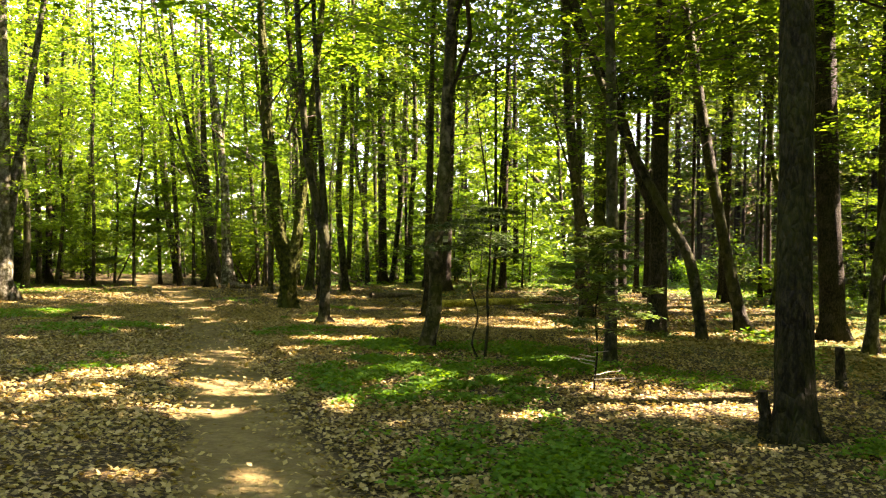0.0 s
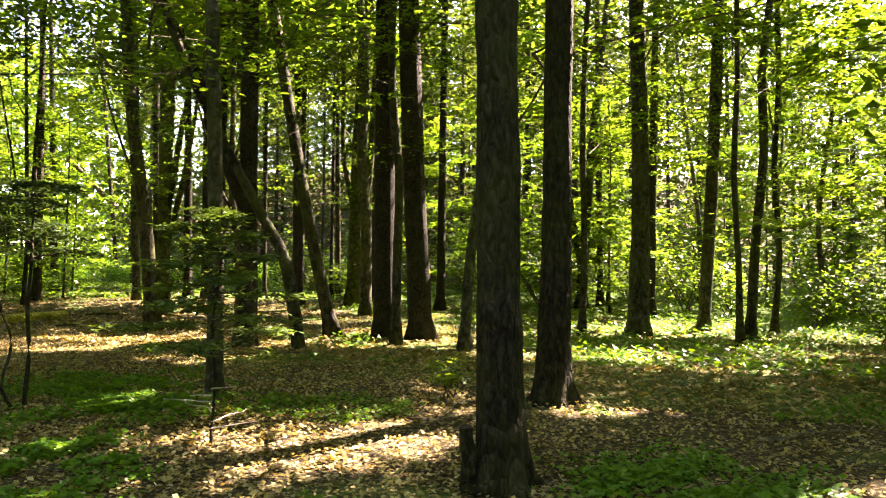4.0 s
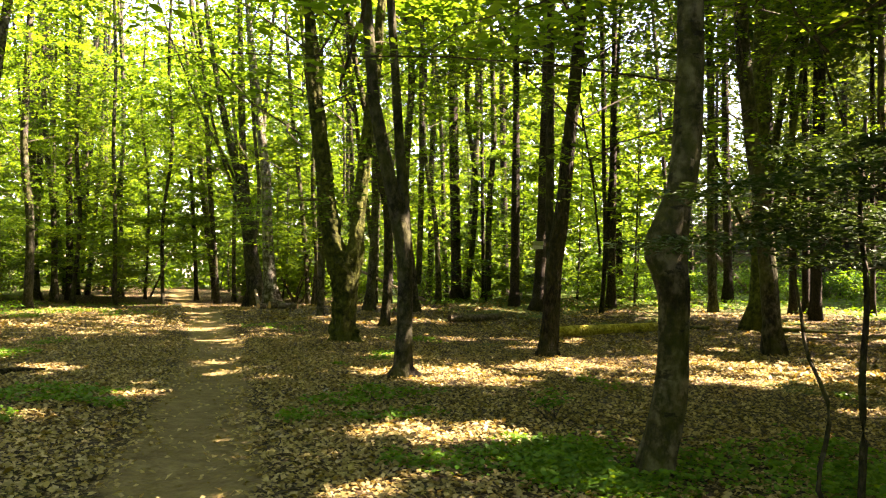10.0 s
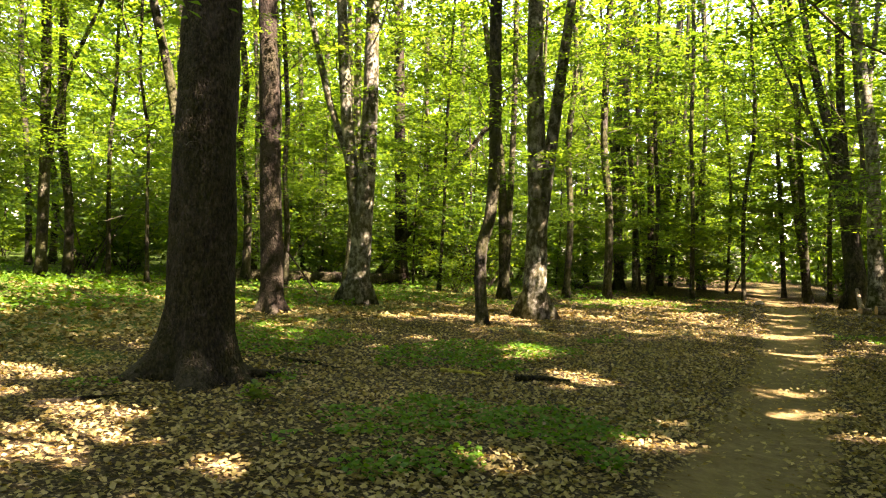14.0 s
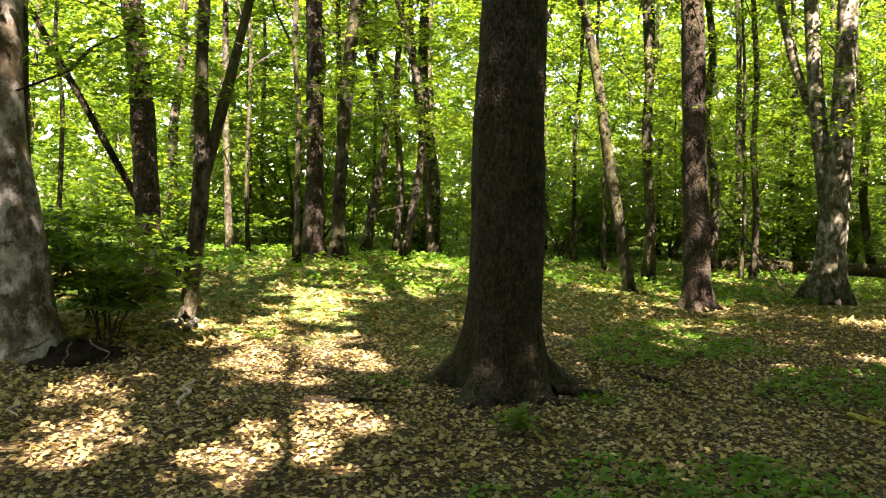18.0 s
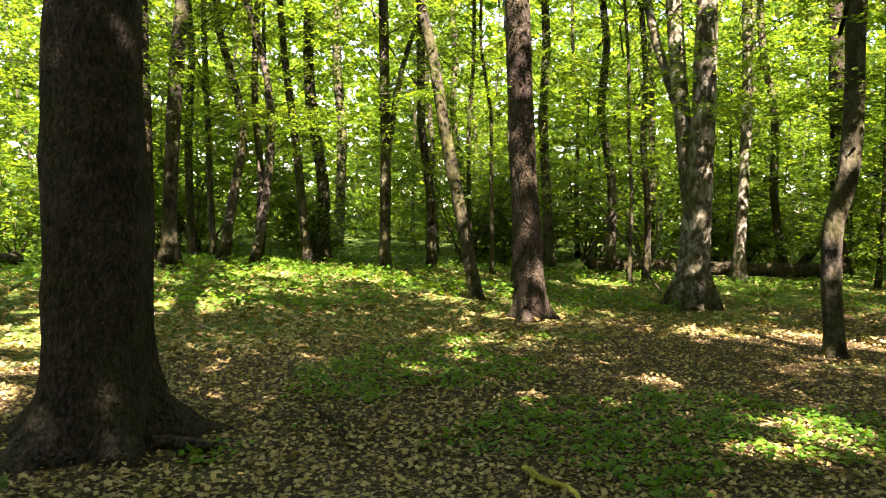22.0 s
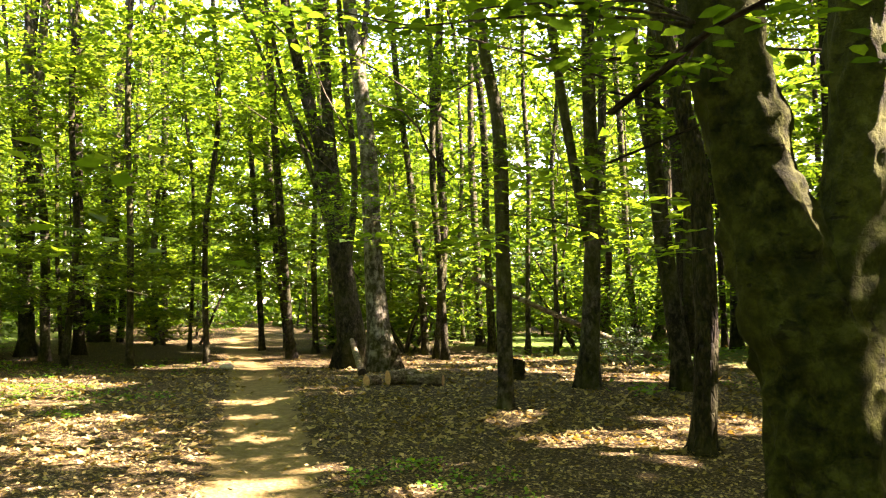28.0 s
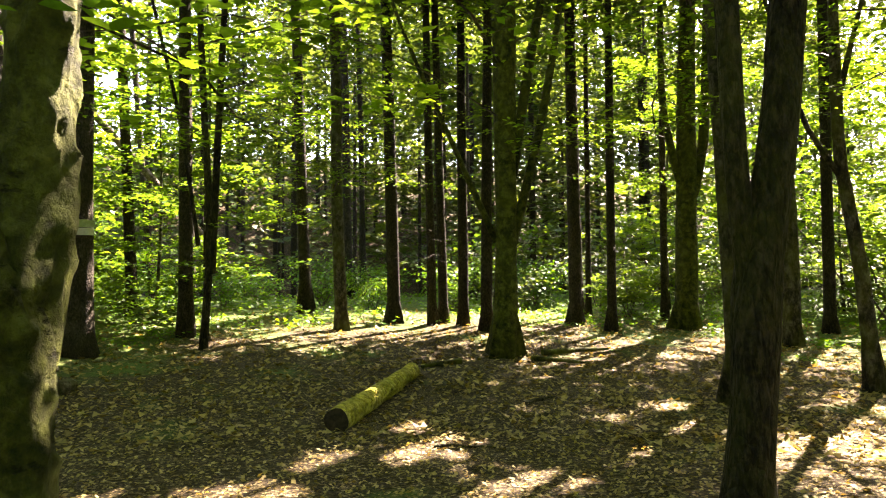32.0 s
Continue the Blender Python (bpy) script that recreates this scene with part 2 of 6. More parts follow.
def mesh_of(name, verts, faces, material, smooth=True):
    me = bpy.data.meshes.new(name)
    me.from_pydata(verts, [], faces)
    me.materials.append(material)
    if smooth:
        me.shade_smooth()
    return me


def quads_of(name, corners, material):
    """One mesh of loose pieces; corners: pieces x points x 3."""
    n, k = corners.shape[:2]
    me = bpy.data.meshes.new(name)
    me.vertices.add(n * k)
    me.vertices.foreach_set("co", corners.astype(np.float32).ravel())
    me.loops.add(n * k)
    me.loops.foreach_set("vertex_index", np.arange(n * k, dtype=np.int32))
    me.polygons.add(n)
    me.polygons.foreach_set("loop_start", np.arange(0, n * k, k, dtype=np.int32))
    me.polygons.foreach_set("loop_total", np.full(n, k, dtype=np.int32))
    me.materials.append(material)
    me.update(calc_edges=True)
    return me


def part(name, data, parent, label="", at=None):
    ob = new(name, data)
    ob.parent = parent
    if at is not None:
        ob.matrix_local = at
    if label:
        tagged(ob, label)
    return ob


def axis_steps():
    out, v, d = [0.0], 0.0, 0.4
    while v < 900:
        if v > 34:
            d *= 1.17
        v += d
        out.append(v)
    return [-a for a in out[:0:-1]] + out


gx, gy = [-8 + a for a in axis_steps()], [10 + a for a in axis_steps()]
gv, gw, gg = [], [], []
for y in gy:
    for x in gx:
        o = trail_off(x, y)
        w = math.exp(-((o / 0.62) ** 2)) if -80 < x < 30 else 0.0
        gv.append((x, y, ground_z(x, y) - 0.05 * w + 0.035 * (noise.noise((x * 0.8, y * 0.8, 3)) if abs(x) < 60 and abs(y) < 60 else 0)))
        gw.append(w)
        gg.append(0.42 * step(6, 14, o) * (1 - hump(x, y, -4, 22, 11)) * (1 - 0.8 * step(44, 54, y)))
nx = len(gx)
gf = [(j * nx + i, j * nx + i + 1, (j + 1) * nx + i + 1, (j + 1) * nx + i) for j in range(len(gy) - 1) for i in range(nx - 1)]
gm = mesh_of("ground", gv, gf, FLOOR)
gm.attributes.new("worn", "FLOAT", "POINT").data.foreach_set("value", gw)
gm.attributes.new("overgrown", "FLOAT", "POINT").data.foreach_set("value", gg)
tagged(new("ground", gm), "forest floor of brown leaf litter with a trodden dirt trail", "ground", kind="structure")


# ---- trees ----
rng = np.random.default_rng(7)


def leaves(points, length, aspect=0.62, tilt=0.45, corners=4, droop=0.0):
    """Flat or folded leaves at points, mostly level, turned at random."""
    n = len(points)
    az = rng.uniform(0, 2 * math.pi, n)
    up = np.stack([rng.normal(0, tilt, n), rng.normal(0, tilt, n), np.ones(n)], 1)
    up /= np.linalg.norm(up, axis=1)[:, None]
    ahead = np.stack([np.cos(az), np.sin(az), np.full(n, -droop)], 1)
    ahead -= up * (ahead * up).sum(1)[:, None]
    ahead /= np.linalg.norm(ahead, axis=1)[:, None]
    side = np.cross(up, ahead)
    size = (length * rng.uniform(0.65, 1.25, n))[:, None]
    if corners == 3:
        return np.stack([points, points + size * (ahead + aspect * side), points + size * (ahead * 0.8 - aspect * side)], 1)
    lift = up * size * 0.1
    if corners == 6:
        rim = [(0.0, 0.0), (0.28, 0.42), (0.66, 0.4), (1.0, 0.0), (0.66, -0.4), (0.28, -0.42)]
        return np.stack([points + size * (u * ahead + w * aspect * side) + lift * abs(w) * 2 for u, w in rim], 1)
    return np.stack([points, points + size * (0.5 * ahead + 0.5 * aspect * side) + lift, points + size * ahead,
                     points + size * (0.45 * ahead - 0.5 * aspect * side) + lift], 1)


def tube(path, sides=10, flare=0.0, lumps=0.05, seed=0, cap=True, lobes=5):
    """A tapering stem along (x, y, z, r), with a flared foot and uneven girth."""
    verts, faces = [], []
    for k, (x, y, z, r) in enumerate(path):
        for s in range(sides):
            a = 2 * math.pi * s / sides
            c, d = math.cos(a), math.sin(a)
            q = r * (1 + lumps * 1.6 * noise.noise((c * 1.3 + seed, d * 1.3, z * 0.9)) + lumps * noise.noise((c * 3 + seed, d * 3, z * 3.1)))
            if flare:
                low = math.exp(-max(0, z) / (1.1 * path[0][3] + 0.06))
                q *= 1 + flare * low * low * (0.62 + 0.5 * math.cos(lobes * a + seed) + 0.35 * math.sin(3 * a + 2 * seed))
            verts.append((x + q * c, y + q * d, z))
    for k in range(len(path) - 1):
        for s in range(sides):
            s2 = (s + 1) % sides
            faces.append((k * sides + s, k * sides + s2, (k + 1) * sides + s2, (k + 1) * sides + s))
    if cap:
        faces.append(tuple(range((len(path) - 1) * sides, len(path) * sides)))
        faces.append(tuple(range(sides - 1, -1, -1)))
    return verts, faces


def join(*pieces):
    verts, faces = [], []
    for v, f in pieces:
        n = len(verts)
        verts += v
        faces += [tuple(i + n for i in g) for g in f]
    return verts, faces


def curve_through(points, gap):
    """Points (h, dx, dy, r), smoothed and closely spaced, as (x, y, z, r)."""
    pts = [Vector((p[1], p[2], p[0], p[3])) for p in points]
    out = []
    for i in range(len(pts) - 1):
        a, b = pts[max(0, i - 1)], pts[i]
        c, d = pts[i + 1], pts[min(len(pts) - 1, i + 2)]
        n = max(2, int((c - b).length / gap))
        for j in range(n):
            u = j / n
            out.append(0.5 * (2 * b + (c - a) * u + (2 * a - 5 * b + 4 * c - d) * u * u + (3 * b - a - 3 * c + d) * u ** 3))
    out.append(pts[-1])
    return [tuple(p) for p in out]


def branch_path(start, az, length, rise, r, bends=4, droop=0.0):
    p, out = Vector(start), []
    for k in range(bends + 1):
        u = k / bends
        out.append((p.x, p.y, p.z, max(0.004, r * (1 - 0.85 * u))))
        a = az + rng.uniform(-0.4, 0.4)
        p = p + Vector((math.cos(a), math.sin(a), rise - droop * u)) * (length / bends)
    return out


def sprays(path, n, first, disc, spread, thick):
    """Points in flat, slightly drooping fans set along and beside a bough."""
    pts = np.array([p[:3] for p in path])
    hubs = max(3, n // 34)
    seg = rng.uniform(first, len(pts) - 1.001, hubs)
    i = seg.astype(int)
    f = (seg - i)[:, None]
    hub = pts[i] * (1 - f) + pts[i + 1] * f
    side = spread * (0.35 + 0.65 * seg / (len(pts) - 1))
    hub = hub + np.stack([rng.normal(0, 1, hubs) * side, rng.normal(0, 1, hubs) * side, rng.normal(0, 0.16, hubs)], 1)
    own = rng.integers(0, hubs, n)
    a, d = rng.uniform(0, 6.2832, n), np.sqrt(rng.random(n))
    wide = rng.uniform(0.6, 1.35, hubs)[own] * disc
    lean = rng.normal(0, 0.16, (hubs, 2))[own]
    dx, dy = wide * d * np.cos(a), wide * d * np.sin(a)
    dz = lean[:, 0] * dx + lean[:, 1] * dy - 0.16 * wide * d * d + rng.normal(0, thick, n)
    return hub[own] + np.stack([dx, dy, dz], 1)


SHAPES = {}


def foliage(name, points, size, mat, aspect=0.62, tilt=0.3, corners=4, droop=0.0):
    """A mesh of leaves whose pieces are remembered, so that a tree can take a thinner crown from it."""
    pieces = leaves(points, size, aspect, tilt, corners, droop)
    me = quads_of(name, pieces, mat)
    SHAPES[me.name] = pieces
    return me


# gaps in the canopy: where a beam of sun comes down to the ground, and its width
GAPS = (
    ((3.9, 4.4, 0.83), (-2.4, -0.2, 0.76), (-2.7, 1.2, 0.62), (-0.1, 0.3, 0.35), (0.8, 1.3, 0.25), (-1.0, 1.6, 0.61), (1.9, -1.0, 0.26),
     (2.7, 4.6, 0.31), (2.6, 2.4, 0.27), (-1.1, -1.3, 0.32), (-1.3, 5.4, 0.59), (-3.6, 7.1, 0.7), (1.2, -1.7, 0.25),
     (4.2, 14.6, 1.2), (6.7, 5.7, 0.38), (6.1, 15.3, 1.2), (-1.3, 16.9, 1.2), (9.2, 24.7, 1.2), (1.2, 6.4, 0.4), (7.6, 2.4, 0.5)),
    ((-7.7, 6.4, 0.3), (-19.4, 15.0, 0.6), (-5.7, 11.0, 1.19), (-1.6, 5.7, 0.29), (0.6, 12.0, 1.03), (-3.4, 3.9, 0.25), (-10.5, 7.0, 0.39),
     (-13.5, 13.1, 0.54), (-2.2, 13.8, 0.72), (-5.3, 13.8, 1.01), (-2.8, 4.8, 0.25), (-7.4, 4.8, 0.32), (-8.3, 6.9, 0.25), (-11.0, 7.3, 0.44),
     (-7.1, 10.4, 0.36), (-19.5, 7.8, 0.68), (-16.7, 14.9, 0.54), (-13.9, 13.3, 0.48), (-10.3, 9.9, 0.37), (-9.1, 9.2, 0.34), (-7.9, 8.9, 0.31),
     (-7.4, 2.9, 0.25), (-13.6, 7.5, 0.43), (-14.3, 19.4, 0.71), (-8.5, 12.9, 0.54)),
    ((-11.4, -0.6, 1.15), (-13.7, -1.8, 0.9), (-10.1, 0.2, 0.6), (-8.5, 1.7, 0.7), (-15.3, -2.9, 0.8), (-7.6, 0.4, 0.42), (-12.3, -0.3, 0.29), (-15.2, 3.7, 0.32),
     (-16.6, -1.9, 0.55), (-13.5, 5.0, 0.25), (-9.0, 1.8, 0.25), (-7.1, 0.6, 0.25), (-8.7, -0.8, 0.4), (-14.2, 3.8, 0.25), (-12.8, 7.2, 0.29),
     (-17.1, -1.8, 0.56), (-19.5, 9.1, 0.91), (-27.8, 3.1, 0.79), (-19.0, 6.4, 0.42), (-20.8, -3.4, 0.73), (-15.1, 6.1, 0.25), (-16.1, 3.3, 0.25),
     (-18.2, 9.2, 0.37), (-13.8, 7.7, 0.34), (-11.8, -2.4, 0.5)),
    ((-21.8, 15.8, 0.55), (-18.7, 16.7, 0.3), (-16.6, 15.8, 0.28), (-20.0, 17.5, 0.3), (-21.3, 18.4, 0.45), (-13.7, 21.2, 0.91),
     (-15.2, 19.1, 0.61), (-15.2, 15.9, 0.25), (-16.7, 19.7, 0.47), (-14.8, 20.7, 0.39), (-32.1, 26.3, 1.1), (-20.3, 14.7, 0.28), (-21.0, 19.8, 0.65),
     (-7.6, 19.0, 0.61), (-8.9, 18.8, 0.43), (-9.8, 17.8, 0.39), (-7.3, 17.1, 0.44), (-4.8, 19.4, 0.3), (-3.5, 19.8, 0.37), (-4.1, 18.3, 0.46),
     (-3.2, 17.3, 1.04), (3.7, 27.9, 0.88), (-0.3, 24.0, 0.36), (-5.8, 30.0, 0.73), (-7.5, 20.1, 0.25), (-5.6, 17.8, 0.25), (-7.9, 21.0, 0.2), (-6.9, 22.6, 0.2)),
)
# wider openings over the undergrowth beside the walk
GLADES = ((-24, 29, 3.4), (-18.5, 25.3, 2.0), (-20, 30.5, 3.6), (-15.5, 30, 3), (-24.5, 35, 3.6), (-18, 36, 3.2), (-31, 36, 3), (-29, 25, 2.2), (-28, 31.5, 3), (-16, 27, 1.8), (-33, 30, 3), (-24, -13, 3), (-27, 17, 2.4),
          (-40, 31, 3), (6, 21, 2.4), (10.5, 23, 2.4), (14, 21, 3), (17, 25, 3.2), (19, 20, 3), (-12, 33, 2.4), (8, 12, 1.6), (2.5, 15.5, 1.2), (4.5, 18.5, 1.4))
BEAMS = np.array([g for stretch in GAPS + (GLADES,) for g in stretch])
GROW = 1.05


def thinned(me, root, turn, mat):
    """The same crown without the leaves that would stand in a gap of the canopy."""
    pieces = SHAPES[me.name]
    m = np.array(Matrix.Translation(root.location) @ turn)
    mid = pieces.mean(1) @ m[:3, :3].T + m[:3, 3]
    s = np.array(sun_dir)
    foot = mid[:, :2] - s[:2] * ((mid[:, 2] - 0.0) / s[2])[:, None]
    lo, hi = foot.min(0) - 4, foot.max(0) + 4
    near = BEAMS[((BEAMS[:, :2] > lo) & (BEAMS[:, :2] < hi)).all(1)]
    keep = np.ones(len(mid), bool)
    for k, (x, y, r) in enumerate(near):
        d = foot - (x, y)
        a = np.arctan2(d[:, 1], d[:, 0])
        rim = r * GROW * (1 + 0.28 * np.sin(2 * a + x * 5) + 0.22 * np.sin(5 * a + y * 9) + 0.14 * np.sin(9 * a + x * 3))
        keep &= (np.hypot(d[:, 0], d[:, 1]) > rim) | (rng.random(len(mid)) < 0.04)
    return me if keep.all() else quads_of(me.name.split(".")[0], pieces[keep], mat)


def make_crown(low, high, reach, boughs, per_low, per_high, small, big, corners=4, name="crown"):
    """A broadleaf crown: boughs with layered sprays below, heavier clumps above."""
    tubes, near, far = [], [], []
    for k in range(boughs):
        u = (k + rng.uniform(0, 1)) / boughs
        h = low + (high - low) * u ** 1.15
        az = k * 2.4 + rng.uniform(-0.4, 0.4)
        length = reach * (0.55 + 0.75 * math.sin(math.pi * (0.25 + 0.7 * u))) * rng.uniform(0.6, 1.15)
        path = branch_path((0, 0, h - 0.4), az, length, rng.uniform(0.2, 0.8) if h > 5 else 0.2, 0.008 + 0.0055 * length, 5, 0.55)
        tubes.append(tube(path, 3, cap=False, lumps=0))
        if h < 9.5:
            near.append(sprays(path, per_low, 0.9, 0.42, 0.2 * length, 0.03))
        else:
            far.append(sprays(path, per_high, 0.9, 0.75, 0.24 * length, 0.1))
    limbs = [mesh_of("bough", *q, BARK_TWIG) for q in tubes], mesh_of("branchwork", *join(*tubes), BARK_TWIG)
    made = []
    if near:
        made.append(foliage(name, np.concatenate(near), small, LEAF, 0.58, 0.26, corners))
    if far:
        made.append(foliage(name, np.concatenate(far), big, LEAF, 0.6, 0.35, 3))
    return limbs, made


CROWNS = [make_crown(rng.uniform(4.3, 5.8), rng.uniform(17, 20), rng.uniform(3.6, 4.5), 30, 350, 275, 0.1, 0.19) for _ in range(5)]
OPEN_CROWNS = [make_crown(rng.uniform(2.6, 4.2), rng.uniform(17, 20), rng.uniform(3.4, 4.3), 28, 420, 160, 0.1, 0.19) for _ in range(5)]
CLOSE_CROWN = make_crown(3.4, 18.5, 4.0, 30, 360, 420, 0.09, 0.19, 6)
FAR_CROWNS = [make_crown(rng.uniform(1.2, 3.0), rng.uniform(15, 19), rng.uniform(2.8, 3.8), 26, 430, 70, 0.135, 0.2, 3) for _ in range(5)]
YOUNG_CROWNS = [make_crown(0.7, rng.uniform(7.5, 9.3), rng.uniform(2.0, 2.8), 20, 330, 40, 0.14, 0.2, 3) for _ in range(4)]


def make_spruce_crown(low, high, reach, rings, per=15, size=0.36):
    tubes, needles = [], []
    for k in range(rings):
        u = k / rings
        h = low + (high - low) * u
        for j in range(3):
            az = k * 2.1 + j * 2.09 + rng.uniform(-0.4, 0.4)
            length = reach * (1.05 - 0.85 * u) * rng.uniform(0.7, 1.1)
            path = branch_path((0, 0, h), az, length, -0.05, 0.012 + 0.006 * length, 4, 0.25)
            tubes.append(tube(path, 3, cap=False, lumps=0))
            n = int(per * length)
            pts = np.array([p[:3] for p in path])
            seg = rng.uniform(0.5, len(pts) - 1.001, n)
            i = seg.astype(int)
            f = (seg - i)[:, None]
            c = pts[i] * (1 - f) + pts[i + 1] * f
            needles.append(c + rng.normal(0, 0.13, (n, 3)))
    dead = []
    for k in range(26):
        h = rng.uniform(1.8, low)
        dead.append(tube(branch_path((0, 0, h), rng.uniform(0, 6.3), rng.uniform(0.5, 1.9), -0.1, 0.012, 3, 0.2), 3, cap=False, lumps=0))
    return (mesh_of("branchwork", *join(*tubes), BARK_TWIG), mesh_of("dead_twig", *join(*dead), BARK_TWIG),
            foliage("crown", np.concatenate(needles), size, NEEDLE, 0.3, 0.5, 3, 0.5))


HILL_SPRUCES = [make_spruce_crown(rng.uniform(2.2, 4.5), rng.uniform(18, 22), rng.uniform(2.6, 3.2), 22, 13) for _ in range(3)]
SPRUCES = [make_spruce_crown(rng.uniform(9, 11.5), rng.uniform(21, 25), rng.uniform(2.6, 3.4), 22, 17, 0.34) for _ in range(4)]
NEAR = [(-1, 6), (-8, 8), (-11, 14), (4, 1), (-12, 2)]
placed, ROOTS = [], []


def stem_to_top(points, top):
    """Carry a stem's visible run on up to its top, straightening and thinning."""
    h, dx, dy, r = points[-1]
    h0, dx0, dy0, _ = points[-2]
    run = list(points)
    k = 1 / max(0.5, h - h0)
    sx, sy = (dx - dx0) * k, (dy - dy0) * k
    while h < top:
        s = 2.5
        h, dx, dy = h + s, dx + sx * s, dy + sy * s
        r = max(0.03, r * 0.82)
        sx, sy = sx * 0.75, sy * 0.75
        run.append((h, dx, dy, r))
    return run


def wrinkled(verts, path, sides):
    """Old smooth bark: level folds, swellings and a few sunken scars."""
    out = []
    for i, (x, y, z) in enumerate(verts):
        cx, cy, _, r = path[min(i // sides, len(path) - 1)]
        d = Vector((x - cx, y - cy, 0))
        n = d.normalized()
        p = Vector((n.x * 0.9, n.y * 0.9, z))
        fold = max(0.0, noise.noise((p.x * 2.2, p.y * 2.2, z * 7.5)) - 0.12)
        bulge = max(0.0, noise.noise((p.x * 3.1 + 5, p.y * 3.1, z * 3.2)) - 0.3)
        scar = max(0.0, noise.noise((p.x * 2.6, p.y * 2.6 + 9, z * 4.1)) - 0.38)
        d *= 1 + 0.34 * fold + 0.5 * bulge - 0.55 * scar
        out.append((cx + d.x, cy + d.y, z))
    return out


def trunk_tree(kind, x, y, stems, bark_mat, top, label, category, flare=0.6):
    z = ground_z(x, y) - 0.06
    root = new(kind, None)
    root.location = (x, y, z)
    tagged(root, label, category)
    close = min(math.hypot(x - a, y - b) for a, b in NEAR) < 9
    fat = stems[0][0][3]
    sides, gap = (26, 0.22) if close and fat > 0.1 else (12, 0.8)
    folded = bark_mat == BARK_MOSSY and close
    if folded:
        sides, gap = 60, 0.045
    for k, s in enumerate(stems):
        run = stem_to_top(s, top * (1 if k == 0 else 0.85))
        if k:
            a, b = run[0], run[1]
            run[0] = (a[0] - 0.25, a[1] - (b[1] - a[1]) * 0.2, a[2] - (b[2] - a[2]) * 0.2, a[3])
        path = curve_through(run, gap)
        v, f = tube(path, sides if k == 0 else max(10, sides - 6), flare if k == 0 else 0, (0.15 if bark_mat == BARK_MOSSY else 0.085) if close else 0.055, x * 3.1 + y + k)
        if folded:
            v = wrinkled(v, path, sides if k == 0 else max(10, sides - 6))
        part("trunk" if k == 0 else "stem", mesh_of("trunk", v, f, bark_mat), root)
    placed.append((x, y))
    ROOTS.append(root)
    run = stem_to_top(stems[0], top)
    mid = min(run, key=lambda p: abs(p[0] - 9))
    return root, (mid[1], mid[2])


def beech(x, y, *stems, mat=None, flare=0.6, wide=1.0):
    far = min(math.hypot(x - a, y - b) for a, b in NEAR) > 20
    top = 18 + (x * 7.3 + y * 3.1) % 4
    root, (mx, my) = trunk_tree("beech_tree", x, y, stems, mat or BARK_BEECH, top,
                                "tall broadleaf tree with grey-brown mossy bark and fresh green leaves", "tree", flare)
    over_walk = min(math.hypot(x - 10 - eye[0], y - 7.3 - eye[1]) for _, eye, _, _ in PATH[::4]) < 12.5 or (trail_off(x - 10, y - 7.3) < 5 and x > -24)
    pick = [CLOSE_CROWN] if min(math.hypot(x - a, y - b) for a, b in NEAR) < 2.2 else CROWNS if over_walk else FAR_CROWNS if far else OPEN_CROWNS
    limbs, made = pick[int(abs(x * 13 + y * 29)) % len(pick)]
    turn = pose(mx, my, 0, 0, 0, (x * 77 + y * 31) % 360) @ Matrix.Diagonal((wide, wide, 1, 1))
    if min(math.hypot(x - a, y - b) for a, b in NEAR) < 11:
        for me in limbs[0]:
            part("bough", me, root, at=turn)
    else:
        tagged(part("branchwork", limbs[1], root, at=turn), kind="stuff")
    for me in made:
        tagged(part("crown", thinned(me, root, turn, LEAF), root, "fresh green leaves in layered sprays", at=turn), kind="stuff")
    return root


def spruce(x, y, *stems, flare=0.6, wide=1.0, low=False):
    root, (mx, my) = trunk_tree("spruce_tree", x, y, stems, BARK_SPRUCE, 22,
                                "tall straight conifer with scaly red-brown bark and dead lower twigs", "tree", flare)
    pick = HILL_SPRUCES if low else SPRUCES
    limbs, dead, needles = pick[int(abs(x * 17 + y * 23)) % len(pick)]
    turn = pose(mx, my, 0, 0, 0, (x * 57 + y * 91) % 360) @ Matrix.Diagonal((wide, wide, 1, 1))
    tagged(part("branchwork", limbs, root, at=turn), kind="stuff")
    tagged(part("dead_twig", dead, root, "dry bare twigs", at=turn), kind="stuff")
    tagged(part("crown", thinned(needles, root, turn, NEEDLE), root, "dark green needles", at=turn), kind="stuff")
    return root


def young_tree(x, y, which=0, scale=1.0):
    root = new("young_tree", None)
    root.location = (x, y, ground_z(x, y) - 0.05)
    tagged(root, "slender young broadleaf tree leafy almost to the ground", "tree")
    run = [(0, 0, 0, 0.05), (3, 0.15 * math.sin(x), 0.15 * math.cos(y), 0.042), (6, 0.1, 0, 0.03), (9.3, 0, 0.05, 0.01)]
    part("trunk", mesh_of("trunk", *tube(curve_through(run, 0.8), 8, 0.3), BARK_BEECH), root)
    limbs, made = YOUNG_CROWNS[which % len(YOUNG_CROWNS)]
    turn = pose(0, 0, 0, 0, 0, (x * 77 + y * 31) % 360)
    tagged(part("branchwork", limbs[1], root, at=turn), kind="stuff")
    for me in made:
        tagged(part("crown", me, root, "fresh green leaves in layered sprays", at=turn), kind="stuff")
    placed.append((x, y))
    return root
beech(-1.4, 6.76, [(0.0, 0.0, 0.0, 0.16), (0.66, 0.12, 0.07, 0.15), (1.1, 0.14, 0.08, 0.125), (1.54, 0.14, 0.08, 0.126), (1.85, 0.08, 0.045, 0.165), (2.05, 0.09, 0.05, 0.17), (2.3, 0.14, 0.08, 0.13), (2.75, 0.22, 0.12, 0.12), (4.4, 0.24, 0.13, 0.108)], wide=1.45, flare=0.4, mat=BARK_SPOTTED)
